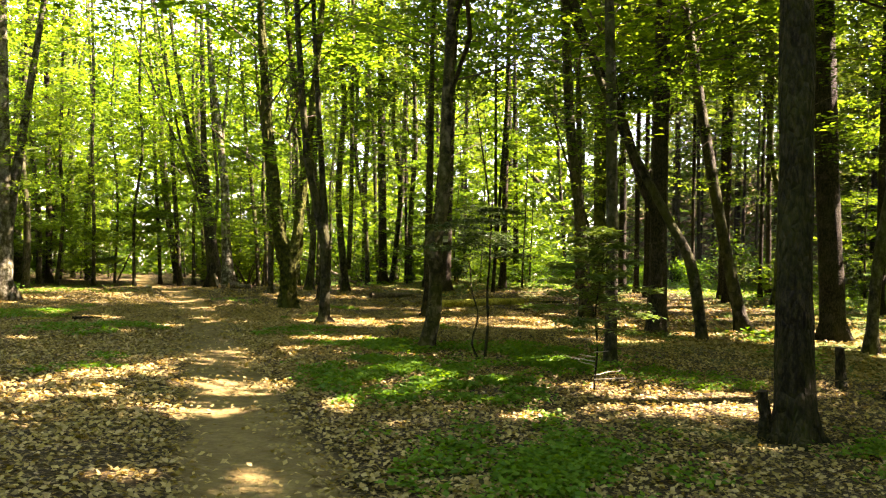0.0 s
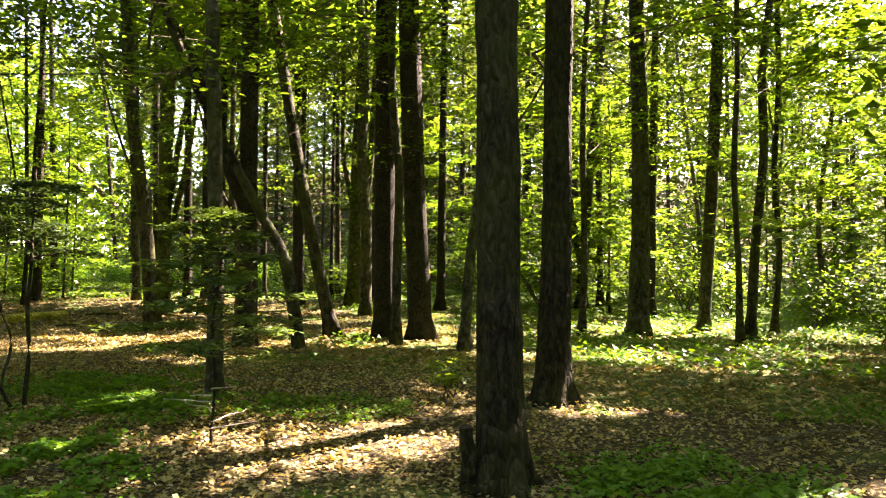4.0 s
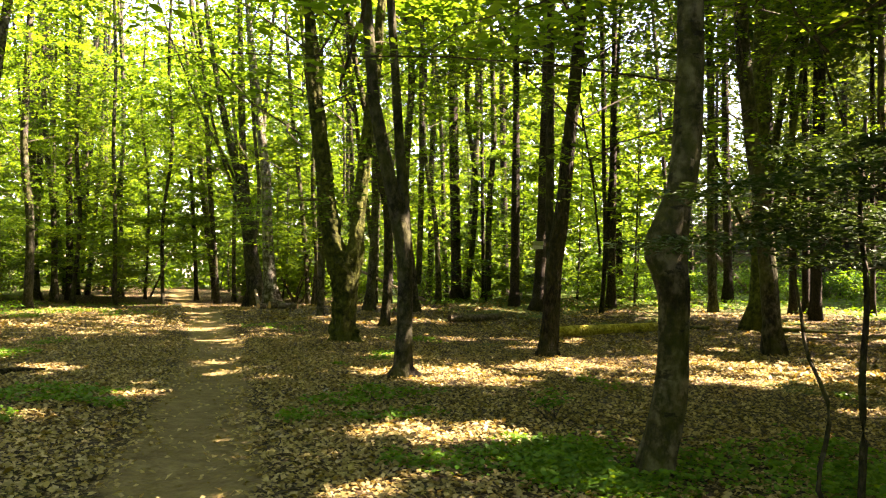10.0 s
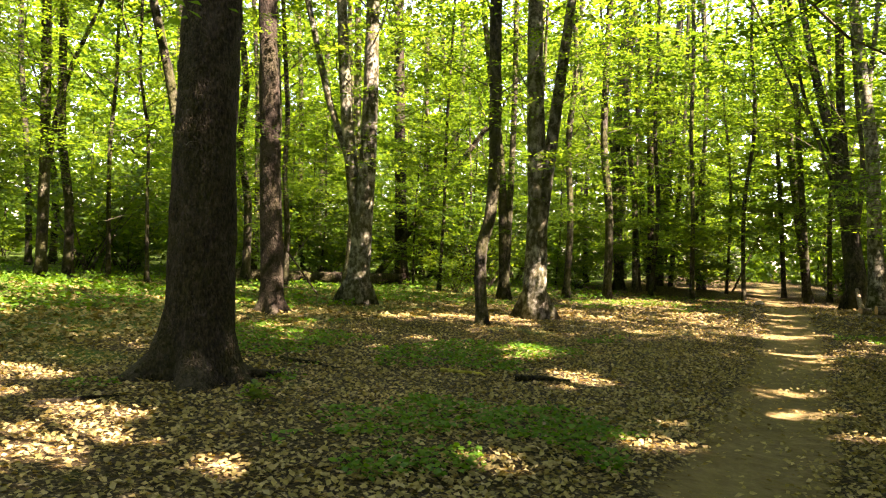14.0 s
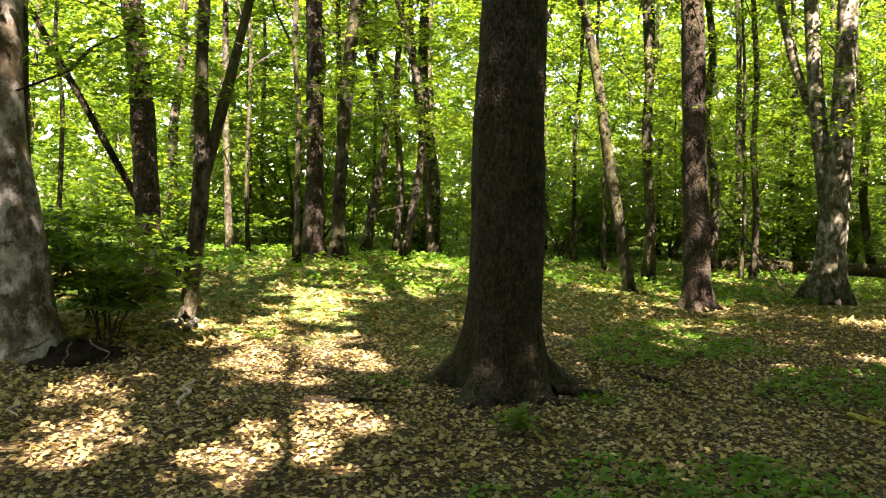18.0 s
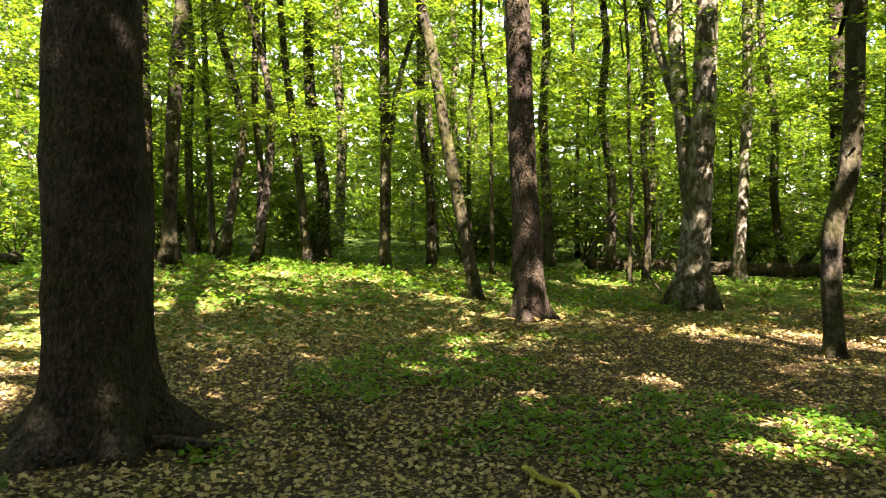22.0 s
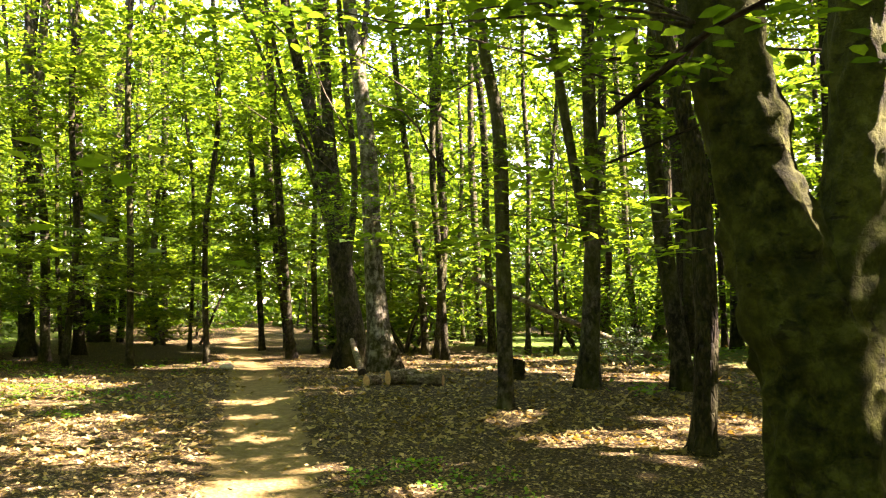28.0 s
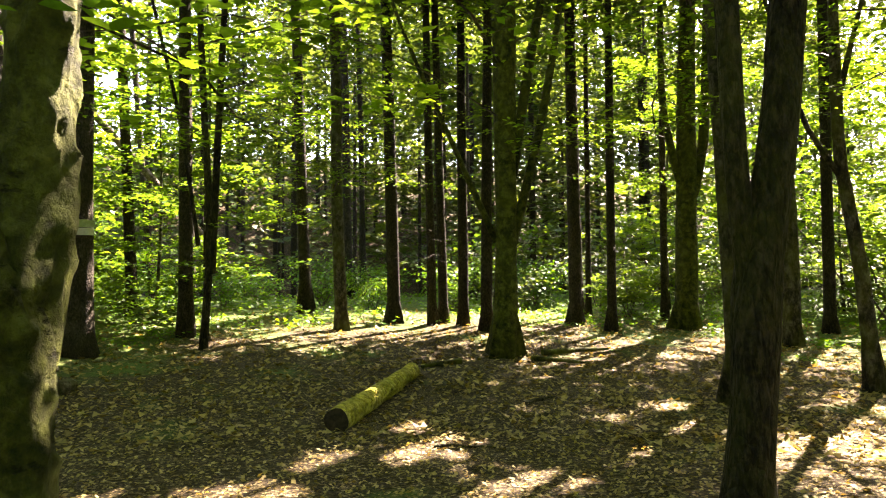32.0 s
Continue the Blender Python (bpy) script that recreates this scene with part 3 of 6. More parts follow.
beech(-6.41, 10.23, [(0.0, 0.0, 0.0, 0.147), (0.87, 0.01, 0.01, 0.125), (1.63, 0.0, 0.0, 0.125), (2.32, -0.04, -0.07, 0.141), (3.32, -0.19, -0.3, 0.109), (4.27, -0.32, -0.5, 0.098), (4.65, -0.35, -0.55, 0.092)], [(2.19, -0.02, -0.04, 0.098), (2.76, -0.03, -0.05, 0.087), (3.71, -0.09, -0.14, 0.076), (4.67, -0.14, -0.22, 0.071)], wide=1.2, flare=1.3)
spruce(1.19, 14.26, [(0.0, 0.0, 0.0, 0.252), (2.96, 0.02, 0.01, 0.212), (6.85, 0.02, 0.01, 0.195)], [(3.24, -0.07, -0.04, 0.138), (4.28, -0.46, -0.26, 0.138), (5.91, -0.98, -0.55, 0.13), (6.78, -1.37, -0.77, 0.122)])
beech(-2.35, 19.68, [(0.0, 0.0, 0.0, 0.222), (3.13, -0.24, -0.14, 0.198), (6.32, -0.62, -0.35, 0.173), (9.29, -0.82, -0.46, 0.161)])
beech(-23.14, 23.99, [(0.0, 0.0, 0.0, 0.337), (2.21, -0.19, -0.14, 0.256), (3.92, -0.29, -0.22, 0.229), (5.66, -0.38, -0.29, 0.216), (7.87, -0.64, -0.5, 0.189), (9.51, -0.83, -0.65, 0.175)], [(5.08, -0.39, -0.3, 0.108), (7.27, -0.54, -0.42, 0.094), (9.52, -0.46, -0.36, 0.081)], flare=0.8, mat=BARK_PALE)
beech(-25.17, 25.14, [(0.0, 0.0, 0.0, 0.451), (2.05, -0.28, -0.22, 0.346), (4.59, -0.58, -0.45, 0.301), (6.21, -0.89, -0.69, 0.225), (7.84, -1.3, -1.02, 0.18), (9.82, -1.7, -1.33, 0.15), (10.49, -1.81, -1.41, 0.135)], [(4.91, -0.58, -0.46, 0.18), (7.19, -0.78, -0.61, 0.165), (10.51, -0.95, -0.74, 0.15)], [(2.68, -0.44, -0.35, 0.105), (5.07, -0.99, -0.77, 0.083), (7.83, -1.75, -1.36, 0.068), (10.49, -2.26, -1.76, 0.06)], [(3.63, -0.61, -0.48, 0.083), (6.2, -1.14, -0.89, 0.068), (8.32, -2.08, -1.62, 0.06), (10.48, -2.84, -2.22, 0.053)], [(2.05, -0.31, -0.24, 0.105), (5.08, -0.13, -0.1, 0.09), (8.02, -0.39, -0.3, 0.083), (10.51, -0.59, -0.46, 0.075)])
beech(-44.43, 27.7, [(0.0, 0.0, 0.0, 0.375), (4.08, 0.26, 0.2, 0.275), (8.09, 0.36, 0.27, 0.25), (12.17, 0.37, 0.29, 0.213), (16.33, 0.6, 0.46, 0.2)], [(0.14, -0.25, -0.2, 0.25), (3.27, -0.69, -0.54, 0.213), (7.53, -1.09, -0.86, 0.2), (12.69, -1.39, -1.09, 0.175), (16.3, -1.64, -1.29, 0.15)], [(0.4, 0.25, 0.19, 0.225), (5.4, 0.08, 0.06, 0.188), (12.16, -0.28, -0.23, 0.175), (16.32, -0.51, -0.4, 0.163)], [(0.15, 0.82, 0.64, 0.175), (4.09, 0.92, 0.72, 0.138), (9.45, 1.1, 0.86, 0.113), (16.34, 1.03, 0.8, 0.1)], [(1.19, 0.53, 0.41, 0.1), (8.09, 0.59, 0.45, 0.088), (13.56, 1.02, 0.79, 0.075), (16.35, 1.46, 1.13, 0.075)])
beech(-31.09, 21.79, [(0.0, 0.0, 0.0, 0.102), (3.94, -0.14, -0.08, 0.091), (7.46, -0.38, -0.21, 0.086), (11.02, -0.45, -0.25, 0.08), (14.62, -0.66, -0.37, 0.073)])
beech(-35.65, 31.73, [(0.0, 0.0, 0.0, 0.167), (4.71, -0.76, -0.43, 0.149), (9.34, -1.32, -0.74, 0.142), (14.05, -1.4, -0.79, 0.131), (18.78, -2.13, -1.2, 0.119)])
beech(-30.28, 23.83, [(0.0, 0.0, 0.0, 0.093), (4.11, -0.18, -0.1, 0.083), (7.78, 0.08, 0.05, 0.079), (11.47, -0.21, -0.12, 0.073), (15.21, -0.27, -0.15, 0.066)])
beech(-26.1, 33.23, [(0.0, 0.0, 0.0, 0.155), (4.72, -0.25, -0.14, 0.138), (9.05, -0.4, -0.23, 0.131), (13.41, -0.89, -0.5, 0.122), (17.84, -0.96, -0.54, 0.111)])
beech(-26.14, 30.01, [(0.0, 0.0, 0.0, 0.159), (4.55, 0.11, 0.06, 0.142), (8.58, -0.12, -0.07, 0.135), (12.66, -0.09, -0.05, 0.125), (16.78, -0.27, -0.15, 0.114)])
beech(-15.4, 23.73, [(0.0, 0.0, 0.0, 0.188), (4.64, -0.48, -0.27, 0.151), (9.11, -0.38, -0.21, 0.132), (12.49, -0.82, -0.46, 0.113)], [(1.36, 0.05, 0.03, 0.113), (4.66, 0.06, 0.03, 0.104), (12.53, -0.14, -0.08, 0.094)])
beech(-17.37, 28.43, [(0.0, 0.0, 0.0, 0.124), (3.65, -0.24, -0.13, 0.111), (7.15, -0.79, -0.45, 0.105), (10.72, -0.83, -0.46, 0.097), (14.3, -1.25, -0.7, 0.088)])
spruce(-17.75, 30.56, [(0.0, 0.0, 0.0, 0.263), (3.8, -0.15, -0.08, 0.235), (7.53, -0.3, -0.17, 0.223), (11.3, -0.45, -0.25, 0.206), (15.12, -0.6, -0.34, 0.188)])
beech(-17.87, 31.65, [(0.0, 0.0, 0.0, 0.157), (5.46, 0.28, 0.16, 0.133), (9.72, -0.21, -0.12, 0.121), (15.54, 0.01, 0.01, 0.109)])
spruce(-20.56, 40.91, [(0.0, 0.0, 0.0, 0.22), (4.91, -0.17, -0.1, 0.197), (9.64, -0.35, -0.2, 0.187), (14.43, -0.52, -0.29, 0.173), (19.27, -0.7, -0.4, 0.157)])
spruce(-19.02, 39.66, [(0.0, 0.0, 0.0, 0.13), (4.54, -0.18, -0.1, 0.116), (9.11, -0.37, -0.21, 0.11), (13.73, -0.56, -0.32, 0.102), (18.41, -0.75, -0.42, 0.093)])
spruce(-13.28, 38.65, [(0.0, 0.0, 0.0, 0.179), (4.53, -0.15, -0.09, 0.16), (8.57, -0.31, -0.17, 0.152), (12.65, -0.47, -0.26, 0.141), (16.78, -0.63, -0.35, 0.128)])
spruce(-17.47, 32.62, [(0.0, 0.0, 0.0, 0.096), (4.1, -0.13, -0.07, 0.086), (7.92, -0.25, -0.14, 0.082), (11.79, -0.38, -0.22, 0.076), (15.71, -0.51, -0.29, 0.069)])
spruce(-10.71, 41.78, [(0.0, 0.0, 0.0, 0.124), (4.2, -0.32, -0.18, 0.11), (8.58, -0.65, -0.37, 0.105), (13.0, -0.98, -0.55, 0.097), (17.48, -1.32, -0.74, 0.088)])
beech(-6.02, 30.07, [(0.0, 0.0, 0.0, 0.174), (3.41, -0.14, -0.08, 0.155), (6.59, -0.14, -0.08, 0.148), (9.81, -0.23, -0.13, 0.137), (13.06, -0.34, -0.19, 0.124)])
spruce(-3.28, 40.32, [(0.0, 0.0, 0.0, 0.191), (3.51, -0.07, -0.04, 0.171), (7.56, -0.13, -0.08, 0.162), (11.67, -0.2, -0.11, 0.15), (15.82, -0.27, -0.15, 0.136)])
spruce(-2.29, 41.64, [(0.0, 0.0, 0.0, 0.125), (4.09, -0.08, -0.04, 0.112), (8.07, -0.16, -0.09, 0.106), (12.1, -0.24, -0.13, 0.098), (16.18, -0.32, -0.18, 0.089)])
spruce(-9.3, 40.07, [(0.0, 0.0, 0.0, 0.117), (3.9, -0.1, -0.06, 0.105), (8.1, -0.21, -0.12, 0.099), (12.34, -0.31, -0.18, 0.092), (16.64, -0.42, -0.24, 0.084)])
spruce(-0.79, 30.8, [(0.0, 0.0, 0.0, 0.092), (3.49, -0.02, -0.01, 0.082), (6.44, -0.03, -0.02, 0.078), (9.42, -0.05, -0.03, 0.072), (12.44, -0.07, -0.04, 0.065)])
beech(-22.82, 5.8, [(0.0, 0.0, 0.0, 0.346), (3.12, 0.09, 0.13, 0.257), (5.82, 0.08, 0.13, 0.218), (8.08, 0.05, 0.08, 0.192)], [(1.77, 0.01, 0.01, 0.205), (4.74, -0.25, -0.39, 0.18), (8.03, -0.45, -0.7, 0.154)], [(3.55, -0.13, -0.2, 0.115), (5.76, -0.61, -0.94, 0.103), (7.98, -0.97, -1.49, 0.09)], mat=BARK_PALE, flare=0.9)
spruce(-38.01, 10.1, [(0.0, 0.0, 0.0, 0.33), (3.18, -0.12, -0.18, 0.295), (6.48, -0.23, -0.36, 0.28), (9.8, -0.35, -0.54, 0.259), (13.13, -0.47, -0.72, 0.236)])
beech(-42.37, 12.13, [(0.0, 0.0, 0.0, 0.144), (3.67, -0.18, -0.28, 0.129), (7.39, -0.04, -0.06, 0.122), (11.09, -0.22, -0.33, 0.113), (14.81, -0.25, -0.39, 0.103)])
beech(-48.03, 14.26, [(0.0, 0.0, 0.0, 0.149), (4.35, -0.18, -0.27, 0.133), (8.51, -0.19, -0.29, 0.127), (12.68, -0.09, -0.13, 0.117), (16.85, -0.24, -0.37, 0.107)])
beech(-47.29, 15.43, [(0.0, 0.0, 0.0, 0.265), (4.14, 0.07, 0.1, 0.237), (8.36, -0.27, -0.42, 0.225), (12.64, -0.14, -0.22, 0.209), (16.91, -0.24, -0.37, 0.19)])
beech(-17.97, 8.05, [(0.0, 0.0, 0.0, 0.143), (1.63, -0.07, -0.11, 0.132), (3.05, 0.04, 0.07, 0.132), (7.29, -0.04, -0.06, 0.132)], mat=BARK_BEECH)
beech(-26.9, 11.64, [(0.0, 0.0, 0.0, 0.206), (4.48, -0.19, -0.29, 0.154), (8.47, -0.55, -0.85, 0.103), (10.47, -0.72, -1.11, 0.086)], [(0.91, 0.01, 0.01, 0.12), (6.51, 0.0, 0.0, 0.103), (10.53, -0.07, -0.1, 0.086)])
beech(-20.04, 10.09, [(0.0, 0.0, 0.0, 0.321), (3.09, -0.05, -0.07, 0.257), (6.09, -0.16, -0.24, 0.218), (8.34, -0.22, -0.34, 0.192)], [(1.75, -0.01, -0.01, 0.218), (5.06, 0.14, 0.21, 0.154), (8.39, 0.3, 0.47, 0.115)], mat=BARK_PALE, flare=1.0)
beech(-29.67, 15.18, [(0.0, 0.0, 0.0, 0.145), (3.38, 0.01, 0.02, 0.129), (6.29, -0.12, -0.18, 0.123), (9.22, -0.03, -0.04, 0.114), (12.15, -0.15, -0.24, 0.104)])
beech(-46.29, 23.84, [(0.0, 0.0, 0.0, 0.162), (4.6, -0.16, -0.24, 0.144), (9.25, -0.14, -0.21, 0.137), (13.87, -0.55, -0.85, 0.127), (18.54, -0.65, -1.0, 0.115)])
beech(-29.55, 16.92, [(0.0, 0.0, 0.0, 0.172), (3.48, -0.04, -0.06, 0.153), (6.46, -0.24, -0.37, 0.146), (9.47, -0.26, -0.4, 0.135), (12.49, -0.26, -0.4, 0.123)])
beech(-34.83, 21.07, [(0.0, 0.0, 0.0, 0.153), (4.12, -0.11, -0.17, 0.137), (7.67, -0.38, -0.58, 0.13), (11.23, -0.55, -0.85, 0.12), (14.82, -0.57, -0.87, 0.109)])
beech(-41.0, 28.62, [(0.0, 0.0, 0.0, 0.121), (4.45, -0.17, -0.26, 0.108), (9.03, -0.04, -0.07, 0.103), (13.61, -0.17, -0.26, 0.095), (18.19, -0.41, -0.63, 0.086)])
beech(-30.02, 26.95, [(0.0, 0.0, 0.0, 0.15), (3.94, -0.22, -0.34, 0.134), (7.56, -0.42, -0.64, 0.127), (11.18, -0.6, -0.92, 0.117), (14.82, -0.85, -1.31, 0.107)])
beech(-34.04, 28.93, [(0.0, 0.0, 0.0, 0.122), (4.39, -0.2, -0.3, 0.109), (8.36, -0.39, -0.6, 0.103), (12.35, -0.51, -0.78, 0.096), (16.33, -0.86, -1.33, 0.087)])
beech(-31.39, 29.3, [(0.0, 0.0, 0.0, 0.116), (4.13, -0.1, -0.16, 0.103), (8.0, -0.1, -0.15, 0.098), (11.86, -0.32, -0.5, 0.091), (15.76, -0.33, -0.5, 0.083)])
beech(-32.63, 20.63, [(0.0, 0.0, 0.0, 0.105), (4.0, 0.09, 0.13, 0.094), (7.37, -0.08, -0.12, 0.089), (10.78, -0.11, -0.17, 0.083), (14.19, -0.16, -0.25, 0.075)])
beech(-41.37, 5.59, [(0.0, 0.0, 0.0, 0.154), (3.35, -0.27, -0.42, 0.137), (6.56, -0.31, -0.47, 0.13), (9.77, -0.41, -0.63, 0.121), (12.98, -0.57, -0.88, 0.11)])
beech(-46.27, 6.88, [(0.0, 0.0, 0.0, 0.175), (3.89, -0.2, -0.31, 0.156), (7.48, -0.08, -0.12, 0.148), (11.06, -0.13, -0.2, 0.137), (14.65, -0.23, -0.35, 0.125)])
beech(-9.35, -2.42, [(0.0, 0.0, 0.0, 0.309), (1.45, 0.1, -0.16, 0.275), (2.48, 0.17, -0.28, 0.24), (3.99, 0.16, -0.27, 0.192)], [(2.0, 0.18, -0.29, 0.103), (2.42, 0.3, -0.49, 0.089), (3.26, 0.49, -0.79, 0.069)], mat=BARK_FLAKE, flare=0.5)
beech(-10.55, -4.2, [(0.0, 0.0, 0.0, 0.15), (2.0, 0.18, 0.16, 0.135), (4.4, 0.42, 0.4, 0.12)], mat=BARK_DARK)
beech(-14.11, -8.78, [(0.0, 0.0, 0.0, 0.102), (2.35, 0.1, -0.16, 0.091), (3.57, 0.08, -0.13, 0.086), (4.78, 0.15, -0.24, 0.08), (5.98, 0.19, -0.31, 0.073)])
spruce(-13.42, -4.9, [(0.0, 0.0, 0.0, 0.226), (3.39, 0.1, -0.16, 0.193), (5.29, 0.23, -0.38, 0.168)])
beech(-11.81, -2.58, [(0.0, 0.0, 0.0, 0.114), (1.91, -0.08, 0.14, 0.114), (3.45, -0.07, 0.12, 0.087), (4.59, -0.08, 0.14, 0.074)], [(2.07, -0.1, 0.17, 0.08), (3.23, -0.24, 0.4, 0.074), (4.6, -0.4, 0.66, 0.06)], mat=BARK_BEECH)
spruce(-19.95, -6.06, [(0.0, 0.0, 0.0, 0.285), (2.46, 0.01, -0.02, 0.223), (6.71, 0.09, -0.14, 0.199)])
beech(-20.04, -5.35, [(0.0, 0.0, 0.0, 0.208), (1.74, 0.01, -0.02, 0.159), (4.55, -0.05, 0.08, 0.171), (6.63, -0.13, 0.22, 0.147)])
beech(-23.18, -6.45, [(0.0, 0.0, 0.0, 0.158), (2.38, -0.2, 0.33, 0.129), (3.87, -0.28, 0.46, 0.115), (6.32, 0.06, -0.1, 0.1), (7.62, 0.13, -0.21, 0.086)])
spruce(-10.8, 2.42, [(0.0, 0.0, 0.0, 0.405), (1.4, 0.0, 0.0, 0.366), (2.63, 0.01, -0.02, 0.341), (3.6, 0.02, -0.02, 0.32)], flare=1.25, wide=1.15)
beech(-20.85, 1.85, [(0.0, 0.0, 0.0, 0.143), (1.48, 0.16, -0.27, 0.133), (3.25, 0.37, -0.61, 0.123), (5.0, 0.55, -0.9, 0.112), (6.16, 0.72, -1.18, 0.102)])
spruce(-19.12, 3.47, [(0.0, 0.0, 0.0, 0.279), (2.59, 0.11, -0.18, 0.226), (5.57, 0.23, -0.38, 0.209)], flare=1.0, wide=1.3)
beech(-24.14, 1.73, [(0.0, 0.0, 0.0, 0.149), (1.96, 0.04, -0.05, 0.133), (3.66, 0.14, -0.22, 0.126), (5.36, 0.15, -0.23, 0.117), (7.04, 0.23, -0.37, 0.106)])
beech(-28.4, -18.93, [(0.0, 0.0, 0.0, 0.241), (2.66, 0.09, -0.15, 0.215), (5.48, 0.06, -0.1, 0.204), (8.28, -0.11, 0.17, 0.189), (11.06, -0.09, 0.14, 0.172)])
beech(-32.73, -21.92, [(0.0, 0.0, 0.0, 0.167), (3.57, 0.09, -0.14, 0.149), (6.59, 0.05, -0.08, 0.142), (9.58, 0.03, -0.05, 0.132), (12.55, 0.07, -0.12, 0.12)])
beech(-22.64, -11.05, [(0.0, 0.0, 0.0, 0.122), (2.25, 0.06, -0.1, 0.109), (4.28, 0.11, -0.18, 0.104), (6.3, 0.14, -0.23, 0.096), (8.3, 0.15, -0.25, 0.087)])
beech(-28.37, -14.1, [(0.0, 0.0, 0.0, 0.089), (2.86, 0.1, -0.16, 0.079), (5.37, 0.13, -0.21, 0.075), (7.87, 0.1, -0.16, 0.07), (10.34, 0.21, -0.34, 0.063)])
beech(-18.49, -5.52, [(0.0, 0.0, 0.0, 0.077), (2.2, 0.02, -0.03, 0.068), (3.59, 0.02, -0.03, 0.065), (4.96, 0.09, -0.15, 0.06), (6.33, 0.09, -0.15, 0.055)])
beech(-23.77, -5.7, [(0.0, 0.0, 0.0, 0.113), (2.4, -0.04, 0.07, 0.101), (4.18, 0.05, -0.09, 0.096), (5.95, 0.07, -0.11, 0.089), (7.71, 0.02, -0.04, 0.081)])
beech(-30.22, -3.22, [(0.0, 0.0, 0.0, 0.173), (2.62, 0.04, -0.07, 0.154), (4.85, 0.23, -0.38, 0.147), (7.06, 0.27, -0.43, 0.136), (9.26, 0.31, -0.5, 0.124)])
beech(-29.23, 4.12, [(0.0, 0.0, 0.0, 0.111), (2.2, 0.01, -0.01, 0.099), (4.16, 0.13, -0.21, 0.094), (6.11, 0.12, -0.2, 0.087), (8.04, 0.23, -0.38, 0.079)])
beech(-20.33, -8.44, [(0.0, 0.0, 0.0, 0.06), (2.25, 0.05, -0.08, 0.054), (3.91, 0.03, -0.06, 0.051), (5.56, 0.03, -0.05, 0.047), (7.2, 0.11, -0.18, 0.043)])
beech(-30.96, -2.04, [(0.0, 0.0, 0.0, 0.087), (2.83, 0.07, -0.11, 0.077), (5.0, 0.1, -0.16, 0.073), (7.16, 0.04, -0.07, 0.068), (9.31, 0.06, -0.1, 0.062)])
beech(-17.19, -11.98, [(0.0, 0.0, 0.0, 0.065), (2.73, -0.04, 0.06, 0.058), (4.21, -0.04, 0.06, 0.055), (5.68, 0.06, -0.09, 0.051), (7.14, 0.02, -0.03, 0.046)])
beech(-27.95, 3.82, [(0.0, 0.0, 0.0, 0.06), (2.56, 0.01, -0.01, 0.054), (4.31, 0.09, -0.14, 0.051), (6.05, 0.11, -0.19, 0.048), (7.77, 0.21, -0.34, 0.043)])
beech(-26.1, -9.95, [(0.0, 0.0, 0.0, 0.148), (2.72, 0.04, -0.17, 0.133), (4.65, 0.05, -0.19, 0.126), (6.58, 0.03, -0.1, 0.117), (8.5, 0.06, -0.25, 0.106)])
beech(-25.44, -8.56, [(0.0, 0.0, 0.0, 0.11), (2.44, 0.04, -0.15, 0.099), (4.34, 0.06, -0.24, 0.094), (6.24, 0.09, -0.35, 0.087), (8.13, 0.11, -0.44, 0.079)])
beech(-29.71, -7.24, [(0.0, 0.0, 0.0, 0.241), (2.89, 0.0, -0.02, 0.215), (5.13, 0.11, -0.43, 0.205), (7.37, 0.16, -0.64, 0.19), (9.61, 0.16, -0.63, 0.172)])
beech(-38.72, -11.96, [(0.0, 0.0, 0.0, 0.284), (2.49, -0.03, 0.13, 0.253), (5.92, -0.03, 0.13, 0.241), (9.32, 0.04, -0.17, 0.223), (12.73, 0.05, -0.19, 0.203)])
beech(-41.63, -6.43, [(0.0, 0.0, 0.0, 0.188), (3.6, 0.01, -0.03, 0.168), (6.87, 0.16, -0.61, 0.159), (10.14, 0.15, -0.59, 0.148), (13.4, 0.24, -0.94, 0.134)])
beech(-39.13, -6.82, [(0.0, 0.0, 0.0, 0.151), (3.24, 0.03, -0.13, 0.135), (6.37, 0.1, -0.4, 0.128), (9.5, 0.18, -0.7, 0.119), (12.62, 0.21, -0.81, 0.108)])
beech(-31.79, 0.58, [(0.0, 0.0, 0.0, 0.186), (2.98, 0.05, -0.21, 0.166), (5.29, 0.1, -0.39, 0.158), (7.61, 0.09, -0.33, 0.146), (9.92, 0.12, -0.48, 0.133)])
beech(-31.24, 2.74, [(0.0, 0.0, 0.0, 0.16), (3.13, 0.02, -0.06, 0.143), (5.29, 0.12, -0.47, 0.136), (7.47, 0.09, -0.35, 0.126), (9.63, 0.17, -0.64, 0.115)])
beech(-39.1, 3.02, [(0.0, 0.0, 0.0, 0.152), (2.73, -0.01, 0.04, 0.135), (5.88, 0.03, -0.1, 0.129), (9.02, 0.06, -0.24, 0.119), (12.15, 0.14, -0.54, 0.108)])
beech(-37.15, 8.19, [(0.0, 0.0, 0.0, 0.168), (2.95, 0.13, -0.52, 0.15), (5.74, 0.15, -0.58, 0.143), (8.5, 0.29, -1.13, 0.132), (11.27, 0.35, -1.34, 0.12)])
beech(-31.7, 10.44, [(0.0, 0.0, 0.0, 0.075), (2.84, -0.01, 0.05, 0.067), (5.05, -0.0, 0.01, 0.064), (7.25, 0.0, -0.02, 0.059), (9.46, -0.0, 0.01, 0.054)])
beech(-43.61, 12.94, [(0.0, 0.0, 0.0, 0.173), (3.48, 0.05, -0.19, 0.154), (6.68, 0.14, -0.56, 0.147), (9.88, 0.22, -0.84, 0.136), (13.08, 0.25, -0.97, 0.124)])
